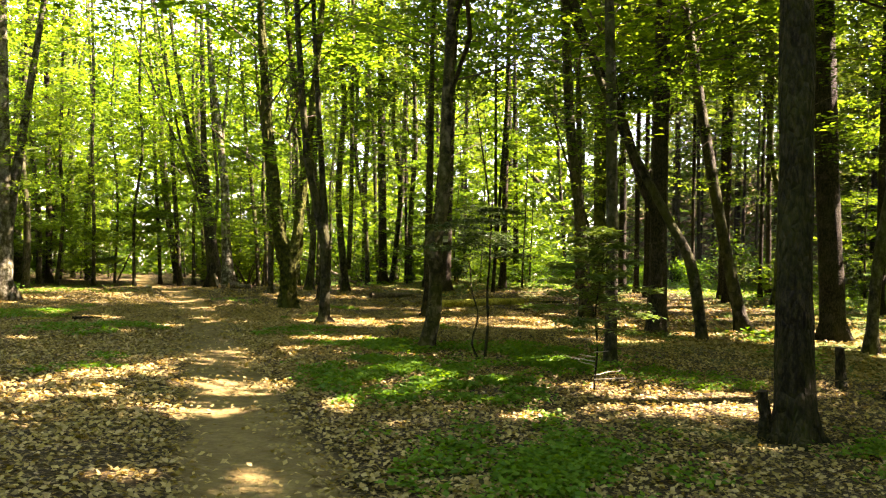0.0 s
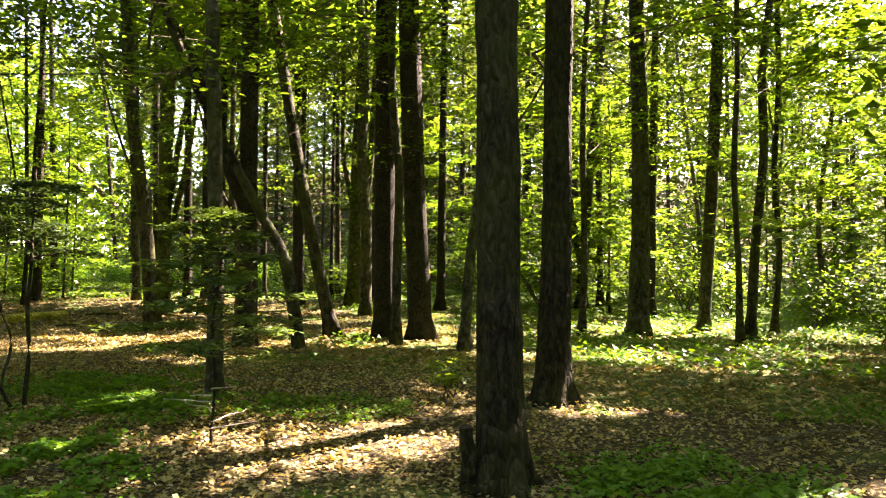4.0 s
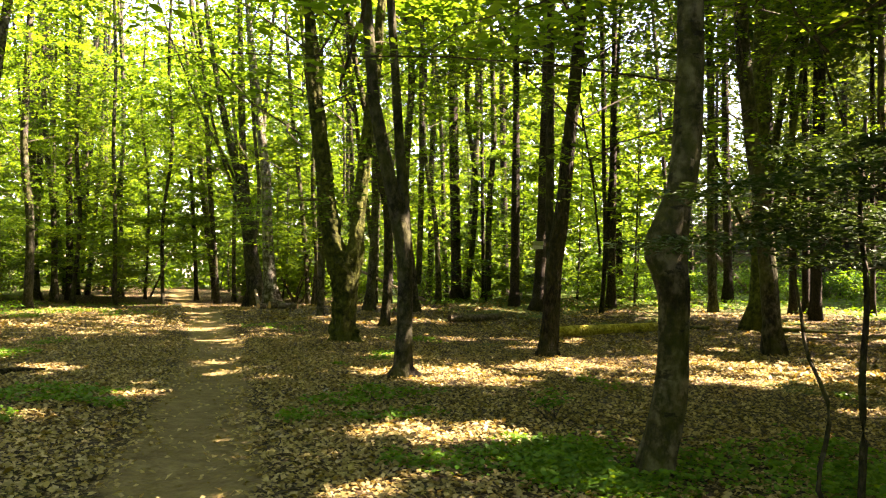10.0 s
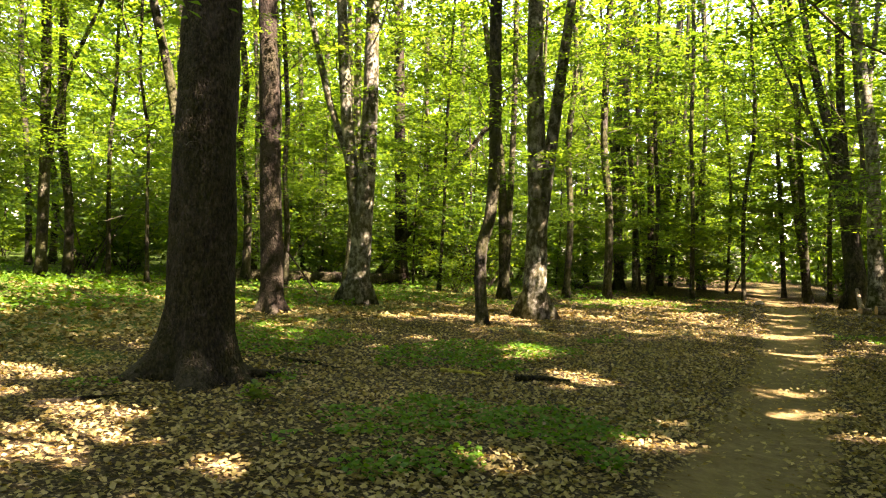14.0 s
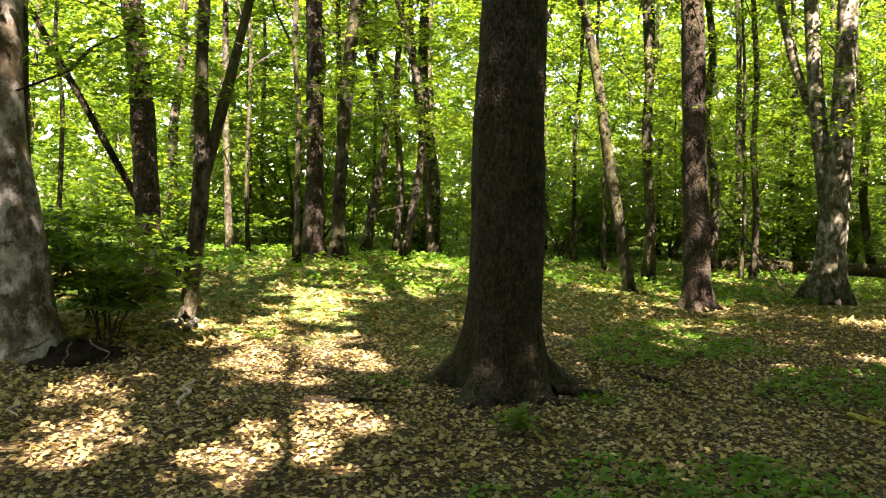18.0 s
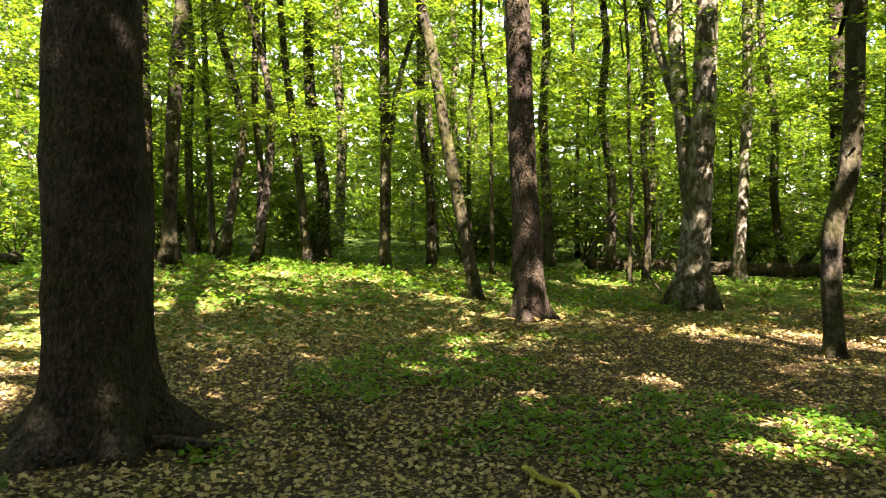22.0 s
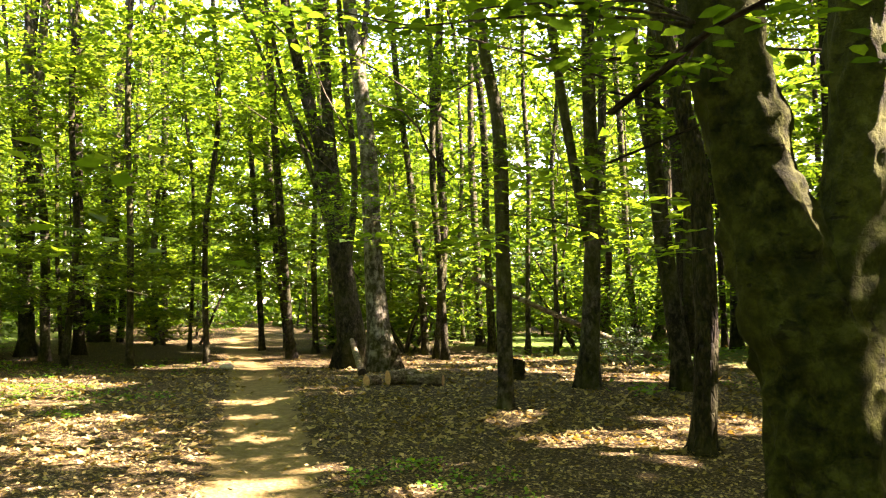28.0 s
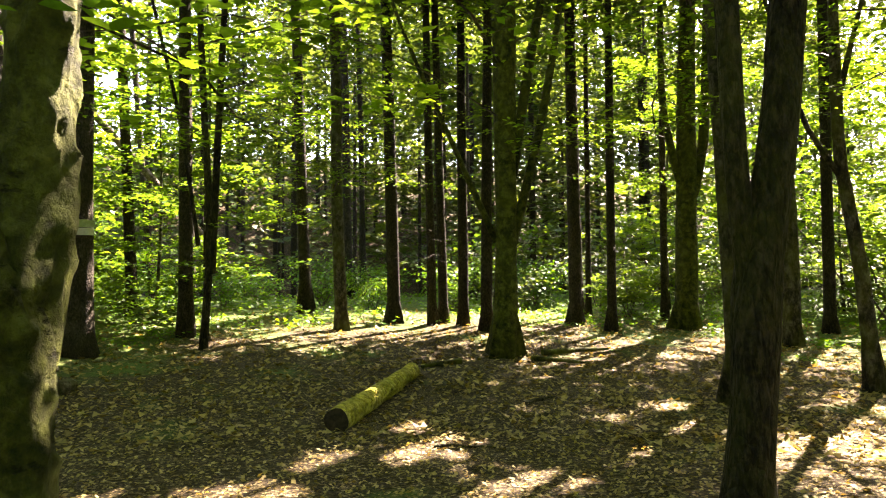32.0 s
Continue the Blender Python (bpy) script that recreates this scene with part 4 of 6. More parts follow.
beech(-41.69, -0.6, [(0.0, 0.0, 0.0, 0.116), (3.95, 0.04, -0.16, 0.104), (7.02, 0.04, -0.17, 0.099), (10.08, 0.14, -0.52, 0.091), (13.14, 0.16, -0.61, 0.083)])
beech(-28.61, -0.43, [(0.0, 0.0, 0.0, 0.066), (3.1, 0.03, -0.13, 0.059), (5.05, 0.05, -0.19, 0.056), (6.98, 0.14, -0.53, 0.052), (8.92, 0.15, -0.57, 0.047)])
beech(-22.08, -4.55, [(0.0, 0.0, 0.0, 0.124), (2.75, -0.1, 0.38, 0.102), (4.71, -0.07, 0.27, 0.091), (6.66, 0.08, -0.29, 0.079)])
beech(-26.25, -5.63, [(0.0, 0.0, 0.0, 0.141), (3.65, 0.11, -0.43, 0.127), (6.58, 0.22, -0.86, 0.113), (8.21, 0.26, -1.0, 0.099)])
beech(-26.58, -3.16, [(0.0, 0.0, 0.0, 0.167), (3.47, 0.01, -0.05, 0.153), (8.3, 0.06, -0.22, 0.139)], [(2.98, 0.0, -0.0, 0.097), (5.9, -0.09, 0.35, 0.084), (8.34, -0.29, 1.13, 0.056)])
beech(-31.02, 6.58, [(0.0, 0.0, 0.0, 0.187), (2.29, -0.02, 0.07, 0.167), (4.67, -0.03, 0.1, 0.158), (7.04, -0.01, 0.04, 0.147), (9.41, 0.02, -0.07, 0.133)], mat=BARK_PALE)
beech(-25.6, 12.03, [(0.0, 0.0, 0.0, 0.119), (3.66, 0.02, -0.06, 0.098), (7.42, 0.01, -0.02, 0.087)], [(2.4, 0.0, -0.01, 0.065), (4.92, -0.03, 0.14, 0.065), (7.43, -0.04, 0.16, 0.054)])
beech(-38.01, 21.9, [(0.0, 0.0, 0.0, 0.283), (3.57, -0.25, -0.19, 0.245), (7.61, -0.46, -0.36, 0.227), (10.71, -0.44, -0.35, 0.227), (12.81, -0.38, -0.3, 0.189)], [(4.17, -0.12, -0.09, 0.151), (8.64, -0.1, -0.08, 0.16), (12.82, -0.05, -0.04, 0.142)], [(4.57, -0.32, -0.25, 0.085), (8.63, -0.83, -0.65, 0.076), (12.8, -1.26, -0.99, 0.066)])
spruce(-37.39, 23.39, [(0.0, 0.0, 0.0, 0.197), (3.63, -0.14, -0.11, 0.176), (6.74, -0.29, -0.23, 0.167), (9.91, -0.44, -0.35, 0.155), (13.15, -0.6, -0.47, 0.141)])
beech(-47.38, 32.09, [(0.0, 0.0, 0.0, 0.146), (4.25, -0.32, -0.25, 0.13), (8.91, -0.36, -0.28, 0.124), (13.66, -0.5, -0.39, 0.115), (18.49, -0.53, -0.41, 0.104)])
beech(-42.7, 30.09, [(0.0, 0.0, 0.0, 0.143), (4.0, -0.18, -0.14, 0.128), (8.14, -0.31, -0.24, 0.121), (12.36, -0.34, -0.27, 0.112), (16.66, -0.6, -0.47, 0.102)])
beech(-37.65, 22.91, [(0.0, 0.0, 0.0, 0.078), (3.57, -0.28, -0.22, 0.07), (6.67, -0.41, -0.32, 0.066), (9.83, -0.56, -0.44, 0.061), (13.05, -0.61, -0.48, 0.056)])
beech(-36.37, 27.22, [(0.0, 0.0, 0.0, 0.075), (3.77, 0.02, 0.02, 0.067), (7.16, -0.14, -0.11, 0.064), (10.61, -0.52, -0.41, 0.059), (14.13, -0.52, -0.41, 0.054)])
beech(-34.04, 30.24, [(0.0, 0.0, 0.0, 0.166), (3.43, -0.36, -0.27, 0.148), (7.05, -0.78, -0.6, 0.141), (10.74, -1.15, -0.89, 0.131), (14.5, -1.46, -1.13, 0.119)])
beech(-27.47, 31.02, [(0.0, 0.0, 0.0, 0.147), (3.44, -0.25, -0.2, 0.132), (6.6, -0.57, -0.45, 0.125), (9.82, -0.95, -0.74, 0.116), (13.1, -1.22, -0.95, 0.105)])
beech(-25.54, 29.68, [(0.0, 0.0, 0.0, 0.126), (3.19, -0.2, -0.16, 0.113), (6.13, -0.42, -0.33, 0.107), (9.13, -0.46, -0.36, 0.099), (12.19, -0.64, -0.5, 0.09)])
beech(-28.87, 36.35, [(0.0, 0.0, 0.0, 0.175), (3.91, -0.14, -0.11, 0.156), (7.61, -0.34, -0.27, 0.149), (11.38, -0.41, -0.32, 0.138), (15.22, -0.39, -0.31, 0.125)])
beech(-24.67, 33.38, [(0.0, 0.0, 0.0, 0.099), (3.61, -0.02, -0.01, 0.088), (6.74, -0.01, -0.01, 0.084), (9.91, -0.18, -0.14, 0.078), (13.15, -0.2, -0.15, 0.071)])
beech(-34.45, 33.12, [(0.0, 0.0, 0.0, 0.192), (3.88, -0.18, -0.14, 0.171), (7.7, -0.47, -0.37, 0.163), (11.59, -0.72, -0.56, 0.151), (15.56, -0.9, -0.71, 0.137)])
beech(-23.05, 36.21, [(0.0, 0.0, 0.0, 0.207), (3.13, 0.03, 0.03, 0.184), (6.54, -0.08, -0.06, 0.175), (10.01, -0.03, -0.02, 0.162), (13.56, -0.12, -0.09, 0.148)])
beech(-21.73, 36.27, [(0.0, 0.0, 0.0, 0.141), (2.98, -0.28, -0.22, 0.126), (6.28, -0.4, -0.31, 0.119), (9.65, -0.57, -0.44, 0.111), (13.08, -0.84, -0.66, 0.1)])
beech(-17.0, 32.2, [(0.0, 0.0, 0.0, 0.172), (2.56, -0.02, -0.02, 0.153), (5.08, -0.02, -0.02, 0.146), (7.64, 0.08, 0.06, 0.135), (10.26, -0.02, -0.01, 0.123)])
beech(-31.29, 38.42, [(0.0, 0.0, 0.0, 0.103), (4.12, -0.18, -0.14, 0.092), (8.17, -0.12, -0.1, 0.087), (12.3, -0.31, -0.24, 0.081), (16.5, -0.56, -0.44, 0.073)])
beech(-23.04, 32.53, [(0.0, 0.0, 0.0, 0.083), (3.4, -0.03, -0.02, 0.074), (6.33, -0.14, -0.11, 0.071), (9.31, 0.03, 0.02, 0.066), (12.35, -0.08, -0.06, 0.06)])
beech(-17.11, 20.36, [(0.0, 0.0, 0.0, 0.127), (2.95, -0.07, -0.05, 0.119), (4.64, -0.13, -0.1, 0.111), (5.79, -0.3, -0.24, 0.095), (6.76, -0.42, -0.33, 0.079)])
beech(-16.93, 22.86, [(0.0, 0.0, 0.0, 0.192), (3.03, 0.07, 0.06, 0.146), (5.76, 0.01, 0.02, 0.128), (7.44, 0.0, 0.01, 0.119)], [(3.03, -0.05, -0.04, 0.1), (5.2, -0.35, -0.26, 0.091), (7.43, -0.6, -0.47, 0.082)])
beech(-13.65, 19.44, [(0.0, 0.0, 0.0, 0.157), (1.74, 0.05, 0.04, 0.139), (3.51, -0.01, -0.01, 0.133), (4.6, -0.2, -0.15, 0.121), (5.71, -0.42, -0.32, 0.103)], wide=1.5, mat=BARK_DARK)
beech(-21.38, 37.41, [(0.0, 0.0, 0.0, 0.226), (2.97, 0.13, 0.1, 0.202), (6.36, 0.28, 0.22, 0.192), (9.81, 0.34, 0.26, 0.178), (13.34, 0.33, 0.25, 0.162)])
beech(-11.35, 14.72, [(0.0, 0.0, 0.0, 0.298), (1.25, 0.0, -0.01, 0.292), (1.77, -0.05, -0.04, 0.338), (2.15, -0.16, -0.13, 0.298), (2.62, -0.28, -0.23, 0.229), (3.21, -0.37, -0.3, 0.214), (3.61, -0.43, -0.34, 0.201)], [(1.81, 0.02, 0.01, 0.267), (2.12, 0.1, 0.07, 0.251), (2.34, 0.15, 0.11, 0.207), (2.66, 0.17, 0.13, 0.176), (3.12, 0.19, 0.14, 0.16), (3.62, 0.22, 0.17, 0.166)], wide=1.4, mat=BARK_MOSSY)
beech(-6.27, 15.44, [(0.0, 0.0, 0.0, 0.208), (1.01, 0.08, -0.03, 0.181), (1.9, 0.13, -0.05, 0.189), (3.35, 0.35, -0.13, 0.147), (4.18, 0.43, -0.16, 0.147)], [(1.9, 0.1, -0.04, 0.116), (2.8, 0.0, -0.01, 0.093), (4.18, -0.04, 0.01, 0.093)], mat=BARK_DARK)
spruce(-12.07, 27.45, [(0.0, 0.0, 0.0, 0.31), (2.48, 0.05, -0.02, 0.22), (7.22, 0.07, -0.03, 0.18)])
beech(-9.64, 27.82, [(0.0, 0.0, 0.0, 0.09), (2.57, 0.13, -0.05, 0.083), (5.1, 0.01, -0.01, 0.075), (7.66, -0.09, 0.03, 0.068)], [(1.94, 0.19, -0.07, 0.083), (4.46, 0.28, -0.1, 0.075), (7.66, 0.43, -0.15, 0.068)], [(2.57, -0.17, 0.06, 0.045), (5.1, -0.5, 0.17, 0.045), (7.66, -1.05, 0.36, 0.038)], wide=1.5, flare=0.3, mat=BARK_DARK)
spruce(-11.22, 34.56, [(0.0, 0.0, 0.0, 0.18), (2.21, -0.11, 0.04, 0.16), (4.57, -0.22, 0.08, 0.152), (6.94, -0.33, 0.11, 0.141), (9.34, -0.44, 0.15, 0.128)], wide=1.15)
spruce(-6.25, 33.87, [(0.0, 0.0, 0.0, 0.204), (2.33, -0.07, 0.03, 0.183), (4.78, -0.14, 0.05, 0.173), (7.25, -0.21, 0.07, 0.161), (9.75, -0.27, 0.1, 0.146)], wide=1.15)
spruce(-4.2, 31.28, [(0.0, 0.0, 0.0, 0.205), (2.44, -0.04, 0.01, 0.183), (4.71, -0.08, 0.03, 0.174), (7.01, -0.13, 0.04, 0.161), (9.32, -0.17, 0.06, 0.146)], wide=1.15)
spruce(0.72, 29.49, [(0.0, 0.0, 0.0, 0.204), (2.57, 0.0, 0.0, 0.182), (4.83, -0.01, 0.0, 0.173), (7.12, -0.01, 0.0, 0.16), (9.43, -0.01, 0.0, 0.146)], wide=1.15)
spruce(-2.57, 30.04, [(0.0, 0.0, 0.0, 0.153), (2.47, 0.01, -0.01, 0.136), (4.68, 0.01, -0.01, 0.13), (6.91, 0.02, -0.01, 0.12), (9.16, 0.03, -0.01, 0.109)], wide=1.15)
spruce(-3.32, 30.52, [(0.0, 0.0, 0.0, 0.139), (2.46, -0.02, 0.01, 0.124), (4.69, -0.05, 0.02, 0.118), (6.94, -0.07, 0.02, 0.109), (9.21, -0.09, 0.03, 0.099)], wide=1.15)
spruce(-2.89, 30.74, [(0.0, 0.0, 0.0, 0.141), (2.44, -0.04, 0.01, 0.126), (4.71, -0.07, 0.03, 0.12), (7.0, -0.11, 0.04, 0.111), (9.31, -0.15, 0.05, 0.101)], wide=1.15)
spruce(-2.38, 28.9, [(0.0, 0.0, 0.0, 0.16), (2.5, 0.03, -0.01, 0.143), (4.61, 0.07, -0.02, 0.136), (6.73, 0.1, -0.04, 0.126), (8.87, 0.14, -0.05, 0.114)], wide=1.15)
spruce(1.03, 28.13, [(0.0, 0.0, 0.0, 0.133), (2.64, 0.02, -0.01, 0.119), (4.77, 0.04, -0.01, 0.113), (6.92, 0.06, -0.02, 0.105), (9.09, 0.08, -0.03, 0.095)], wide=1.15)
spruce(2.11, 31.01, [(0.0, 0.0, 0.0, 0.094), (2.62, 0.02, -0.01, 0.084), (5.07, 0.04, -0.01, 0.08), (7.54, 0.06, -0.02, 0.074), (10.03, 0.08, -0.03, 0.067)])
spruce(-9.93, 29.69, [(0.0, 0.0, 0.0, 0.186), (2.33, -0.01, 0.0, 0.166), (4.25, -0.02, 0.01, 0.158), (6.19, -0.03, 0.01, 0.146), (8.14, -0.05, 0.02, 0.133)])
spruce(-13.66, 28.46, [(0.0, 0.0, 0.0, 0.208), (2.72, -0.04, 0.01, 0.185), (4.23, -0.08, 0.03, 0.176), (5.75, -0.12, 0.04, 0.163), (7.29, -0.16, 0.06, 0.148)])
spruce(3.98, 29.69, [(0.0, 0.0, 0.0, 0.116), (3.14, 0.03, -0.01, 0.104), (5.37, 0.05, -0.02, 0.099), (7.62, 0.08, -0.03, 0.091), (9.89, 0.11, -0.04, 0.083)])
spruce(-15.45, 36.27, [(0.0, 0.0, 0.0, 0.115), (3.08, -0.05, 0.02, 0.103), (5.16, -0.1, 0.03, 0.098), (7.25, -0.15, 0.05, 0.091), (9.36, -0.19, 0.07, 0.082)])
beech(-3.67, 25.16, [(0.0, 0.0, 0.0, 0.285), (2.23, 0.07, -0.02, 0.239), (5.16, 0.08, -0.03, 0.239), (7.64, 0.09, -0.03, 0.276)], [(2.71, -0.21, 0.08, 0.083), (3.81, -0.67, 0.24, 0.074), (4.73, -1.04, 0.36, 0.055)], [(2.23, 0.18, -0.06, 0.12), (4.54, 0.71, -0.25, 0.101), (6.39, 1.07, -0.37, 0.083), (7.64, 1.25, -0.43, 0.064)], [(3.93, 0.25, -0.08, 0.12), (6.39, 0.61, -0.21, 0.11), (7.64, 0.85, -0.29, 0.092)], wide=1.5, mat=BARK_MOSSY, flare=0.8)
beech(3.21, 27.75, [(0.0, 0.0, 0.0, 0.323), (3.17, 0.08, -0.03, 0.297), (6.03, 0.14, -0.05, 0.27), (9.24, 0.26, -0.09, 0.229)], [(3.49, 0.18, -0.06, 0.148), (5.23, 0.58, -0.2, 0.148), (9.24, 0.79, -0.27, 0.108)], [(3.96, -0.03, 0.01, 0.121), (6.03, -0.45, 0.16, 0.108), (9.24, -0.49, 0.17, 0.081)], wide=1.15, mat=BARK_MOSSY)
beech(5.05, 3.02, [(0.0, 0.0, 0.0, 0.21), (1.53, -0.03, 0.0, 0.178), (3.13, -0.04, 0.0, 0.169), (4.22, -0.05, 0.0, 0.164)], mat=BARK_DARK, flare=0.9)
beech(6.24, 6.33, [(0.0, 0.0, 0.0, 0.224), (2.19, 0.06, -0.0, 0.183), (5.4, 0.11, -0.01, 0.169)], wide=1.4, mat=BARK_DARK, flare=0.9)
beech(11.82, 18.76, [(0.0, 0.0, 0.0, 0.333), (4.88, 0.12, -0.02, 0.258), (10.27, 0.05, -0.01, 0.227)], wide=1.4)
beech(14.74, 20.79, [(0.0, 0.0, 0.0, 0.2), (5.15, 0.38, -0.03, 0.2), (11.06, 0.68, -0.05, 0.183)], wide=1.4)
beech(13.1, 15.11, [(0.0, 0.0, 0.0, 0.086), (2.23, 0.0, 0.0, 0.077), (4.48, -0.08, 0.01, 0.073), (6.74, 0.05, -0.0, 0.068), (9.03, 0.07, -0.0, 0.062)])
beech(16.53, 19.71, [(0.0, 0.0, 0.0, 0.108), (2.49, 0.24, -0.02, 0.096), (5.22, 0.13, -0.01, 0.091), (7.97, 0.32, -0.03, 0.085), (10.75, 0.32, -0.03, 0.077)], wide=1.4)
beech(12.37, 26.84, [(0.0, 0.0, 0.0, 0.225), (5.51, 0.38, -0.03, 0.184), (12.78, 1.18, -0.1, 0.123)], [(1.21, -0.03, 0.0, 0.123), (6.72, -0.68, 0.06, 0.123), (12.79, -0.98, 0.08, 0.102)], wide=1.4)
beech(10.88, 26.4, [(0.0, 0.0, 0.0, 0.321), (5.48, 0.21, -0.02, 0.301), (12.62, 0.52, -0.04, 0.261)], mat=BARK_MOSSY)
spruce(13.47, 27.83, [(0.0, 0.0, 0.0, 0.142), (3.67, -0.0, 0.0, 0.127), (6.78, -0.01, 0.0, 0.12), (9.92, -0.02, 0.0, 0.112), (13.09, -0.02, 0.0, 0.101)])
spruce(14.36, 24.41, [(0.0, 0.0, 0.0, 0.181), (4.06, 0.08, -0.01, 0.161), (6.73, 0.17, -0.01, 0.153), (9.42, 0.25, -0.02, 0.142), (12.14, 0.34, -0.03, 0.129)])
beech(14.76, 17.8, [(0.0, 0.0, 0.0, 0.148), (3.17, 0.24, -0.02, 0.132), (5.45, 0.51, -0.04, 0.126), (7.75, 0.48, -0.04, 0.116), (10.07, 0.78, -0.07, 0.106)])
beech(11.53, 5.85, [(0.0, 0.0, 0.0, 0.098), (1.29, -0.03, 0.0, 0.088), (2.61, 0.08, -0.01, 0.083), (3.95, 0.13, -0.01, 0.077), (5.3, 0.1, -0.01, 0.07)], wide=1.4)
spruce(9.14, 29.74, [(0.0, 0.0, 0.0, 0.149), (3.33, 0.01, -0.0, 0.133), (6.71, 0.02, -0.0, 0.126), (10.11, 0.03, -0.0, 0.117), (13.55, 0.04, -0.0, 0.106)])
spruce(6.58, 25.97, [(0.0, 0.0, 0.0, 0.175), (3.31, 0.04, -0.0, 0.156), (6.3, 0.08, -0.01, 0.149), (9.3, 0.12, -0.01, 0.138), (12.33, 0.16, -0.01, 0.125)])
spruce(2.38, 31.97, [(0.0, 0.0, 0.0, 0.13), (3.34, -0.04, 0.0, 0.116), (6.88, -0.08, 0.01, 0.11), (10.45, -0.12, 0.01, 0.102), (14.05, -0.16, 0.01, 0.093)])
beech(2.08, 6.84, [(0.0, 0.0, 0.0, 0.108), (1.81, -0.01, 0.0, 0.096), (3.59, -0.06, 0.0, 0.09), (5.03, -0.12, 0.0, 0.084)], wide=1.4)
beech(2.46, 13.63, [(0.0, 0.0, 0.0, 0.143), (1.98, -0.34, -0.06, 0.133), (3.15, -0.93, -0.17, 0.123)], wide=1.4)
beech(2.98, 17.44, [(0.0, 0.0, 0.0, 0.194), (2.5, -0.57, 0.02, 0.168), (5.39, -1.11, 0.04, 0.155), (9.26, -1.77, 0.06, 0.142)])
spruce(5.24, 16.24, [(0.0, 0.0, 0.0, 0.305), (4.5, -0.21, 0.01, 0.281), (8.89, -0.36, 0.01, 0.269)])
spruce(4.32, 16.53, [(0.0, 0.0, 0.0, 0.285), (4.52, -0.03, 0.0, 0.26), (8.98, -0.04, 0.0, 0.248)])
beech(4.55, 14.52, [(0.0, 0.0, 0.0, 0.118), (2.15, 0.02, -0.0, 0.105), (4.14, 0.05, -0.0, 0.1), (6.15, -0.13, 0.0, 0.093), (8.2, -0.11, 0.0, 0.084)])
beech(5.97, 13.15, [(0.0, 0.0, 0.0, 0.123), (2.51, 0.17, -0.0, 0.112), (5.3, 0.67, -0.02, 0.092), (7.77, 0.94, -0.03, 0.082)], wide=1.4)
beech(3.72, 24.54, [(0.0, 0.0, 0.0, 0.217), (3.3, 0.01, -0.0, 0.194), (6.12, -0.17, 0.01, 0.184), (8.98, -0.08, 0.0, 0.17), (11.87, -0.29, 0.01, 0.155)])
beech(10.08, 18.61, [(0.0, 0.0, 0.0, 0.109), (2.77, 0.09, -0.0, 0.097), (5.18, 0.06, -0.0, 0.092), (7.62, 0.11, -0.0, 0.085), (10.09, 0.26, -0.01, 0.078)])
beech(0.26, 19.54, [(0.0, 0.0, 0.0, 0.134), (2.05, -0.16, 0.06, 0.119), (3.72, -0.4, 0.16, 0.103), (5.03, -0.44, 0.17, 0.095), (6.45, -0.44, 0.17, 0.079)], [(3.63, -0.4, 0.16, 0.063), (4.38, -0.9, 0.35, 0.047), (5.23, -1.13, 0.44, 0.04)], [(4.94, -0.4, 0.16, 0.055), (5.88, -0.15, 0.06, 0.047), (6.44, 0.0, 0.0, 0.04)])

# ---- woods beyond the measured trees ----
def in_view(x, y):
    """Ground that lies open before the walker."""
    for t, eye, target, roll in PATH[::2]:
        a = math.atan2(target[1] - eye[1], target[0] - eye[0])
        b = math.atan2(y - eye[1], x - eye[0])
        d = math.hypot(x - eye[0], y - eye[1])
        if d < 5 or (d < 27 and abs((b - a + math.pi) % (2 * math.pi) - math.pi) < 0.78):
            return True
    return False


# trees added out of view, to shade the start of the walk
for x, y in ((16.6, 8.4), (19.2, 11.6), (14.6, 4.4), (21.4, 15.2), (18.2, 5.9), (12.6, 1.8), (22.8, 10.8), (24.2, 17.4)):
    beech(x, y, [(0, 0, 0, 0.13), (4, 0.1, -0.15, 0.11), (8, -0.1, 0.2, 0.09)], wide=1.3)

fill, tries = [], 0
pick_rng = random.Random(11)
while len(fill) < 178 and tries < 9000:
    tries += 1
    ang, rad = pick_rng.uniform(0, 2 * math.pi), 62 * math.sqrt(pick_rng.random())
    x, y = -10 + rad * math.cos(ang), 10 + rad * math.sin(ang)
    if trail_off(x, y) < 2.5 and -70 < x < 20 or in_view(x, y) or (y > 30 and -30 < x < -8 and pick_rng.random() < 0.7):
        continue
    if any((x - a) ** 2 + (y - b) ** 2 < 9.5 for a, b in placed + fill):
        continue
    fill.append((x, y))
for x, y in fill:
    r, lean = pick_rng.uniform(0.05, 0.115), [pick_rng.uniform(-0.5, 0.5) for _ in range(4)]
    stem = [(0, 0, 0, r), (3.5, lean[0] * 0.6, lean[1] * 0.6, r * 0.85), (8, lean[2] * 2, lean[3] * 2, r * 0.7)]
    if pick_rng.random() < (0.75 if y > 30 and x > -9 else 0.1):
        spruce(round(x, 2), round(y, 2), [(0, 0, 0, r * 1.3), (8, 0.05, 0.05, r)])
    else:
        beech(round(x, 2), round(y, 2), stem)


# young trees of the understorey, leafy to the ground
made = tries = 0
while made < 130 and tries < 6000:
    tries += 1
    ang, rad = pick_rng.uniform(0, 2 * math.pi), pick_rng.uniform(18, 56)
    x, y = -10 + rad * math.cos(ang), 10 + rad * math.sin(ang)
    if (trail_off(x, y) < 2.2 and -46 < x < 20) or in_view(x, y) or (y > 34 and x > -9) or (y > 30 and -30 < x < -8 and pick_rng.random() < 0.7):
        continue
    made += 1
    young_tree(round(x, 2), round(y, 2), made)


LIT = ((-16.2, 30.6), (-14.6, 33.4), (-12.4, 32.2), (-10.6, 35.0), (-13.4, 37.6), (-17.4, 36.4), (-9.4, 31.0))

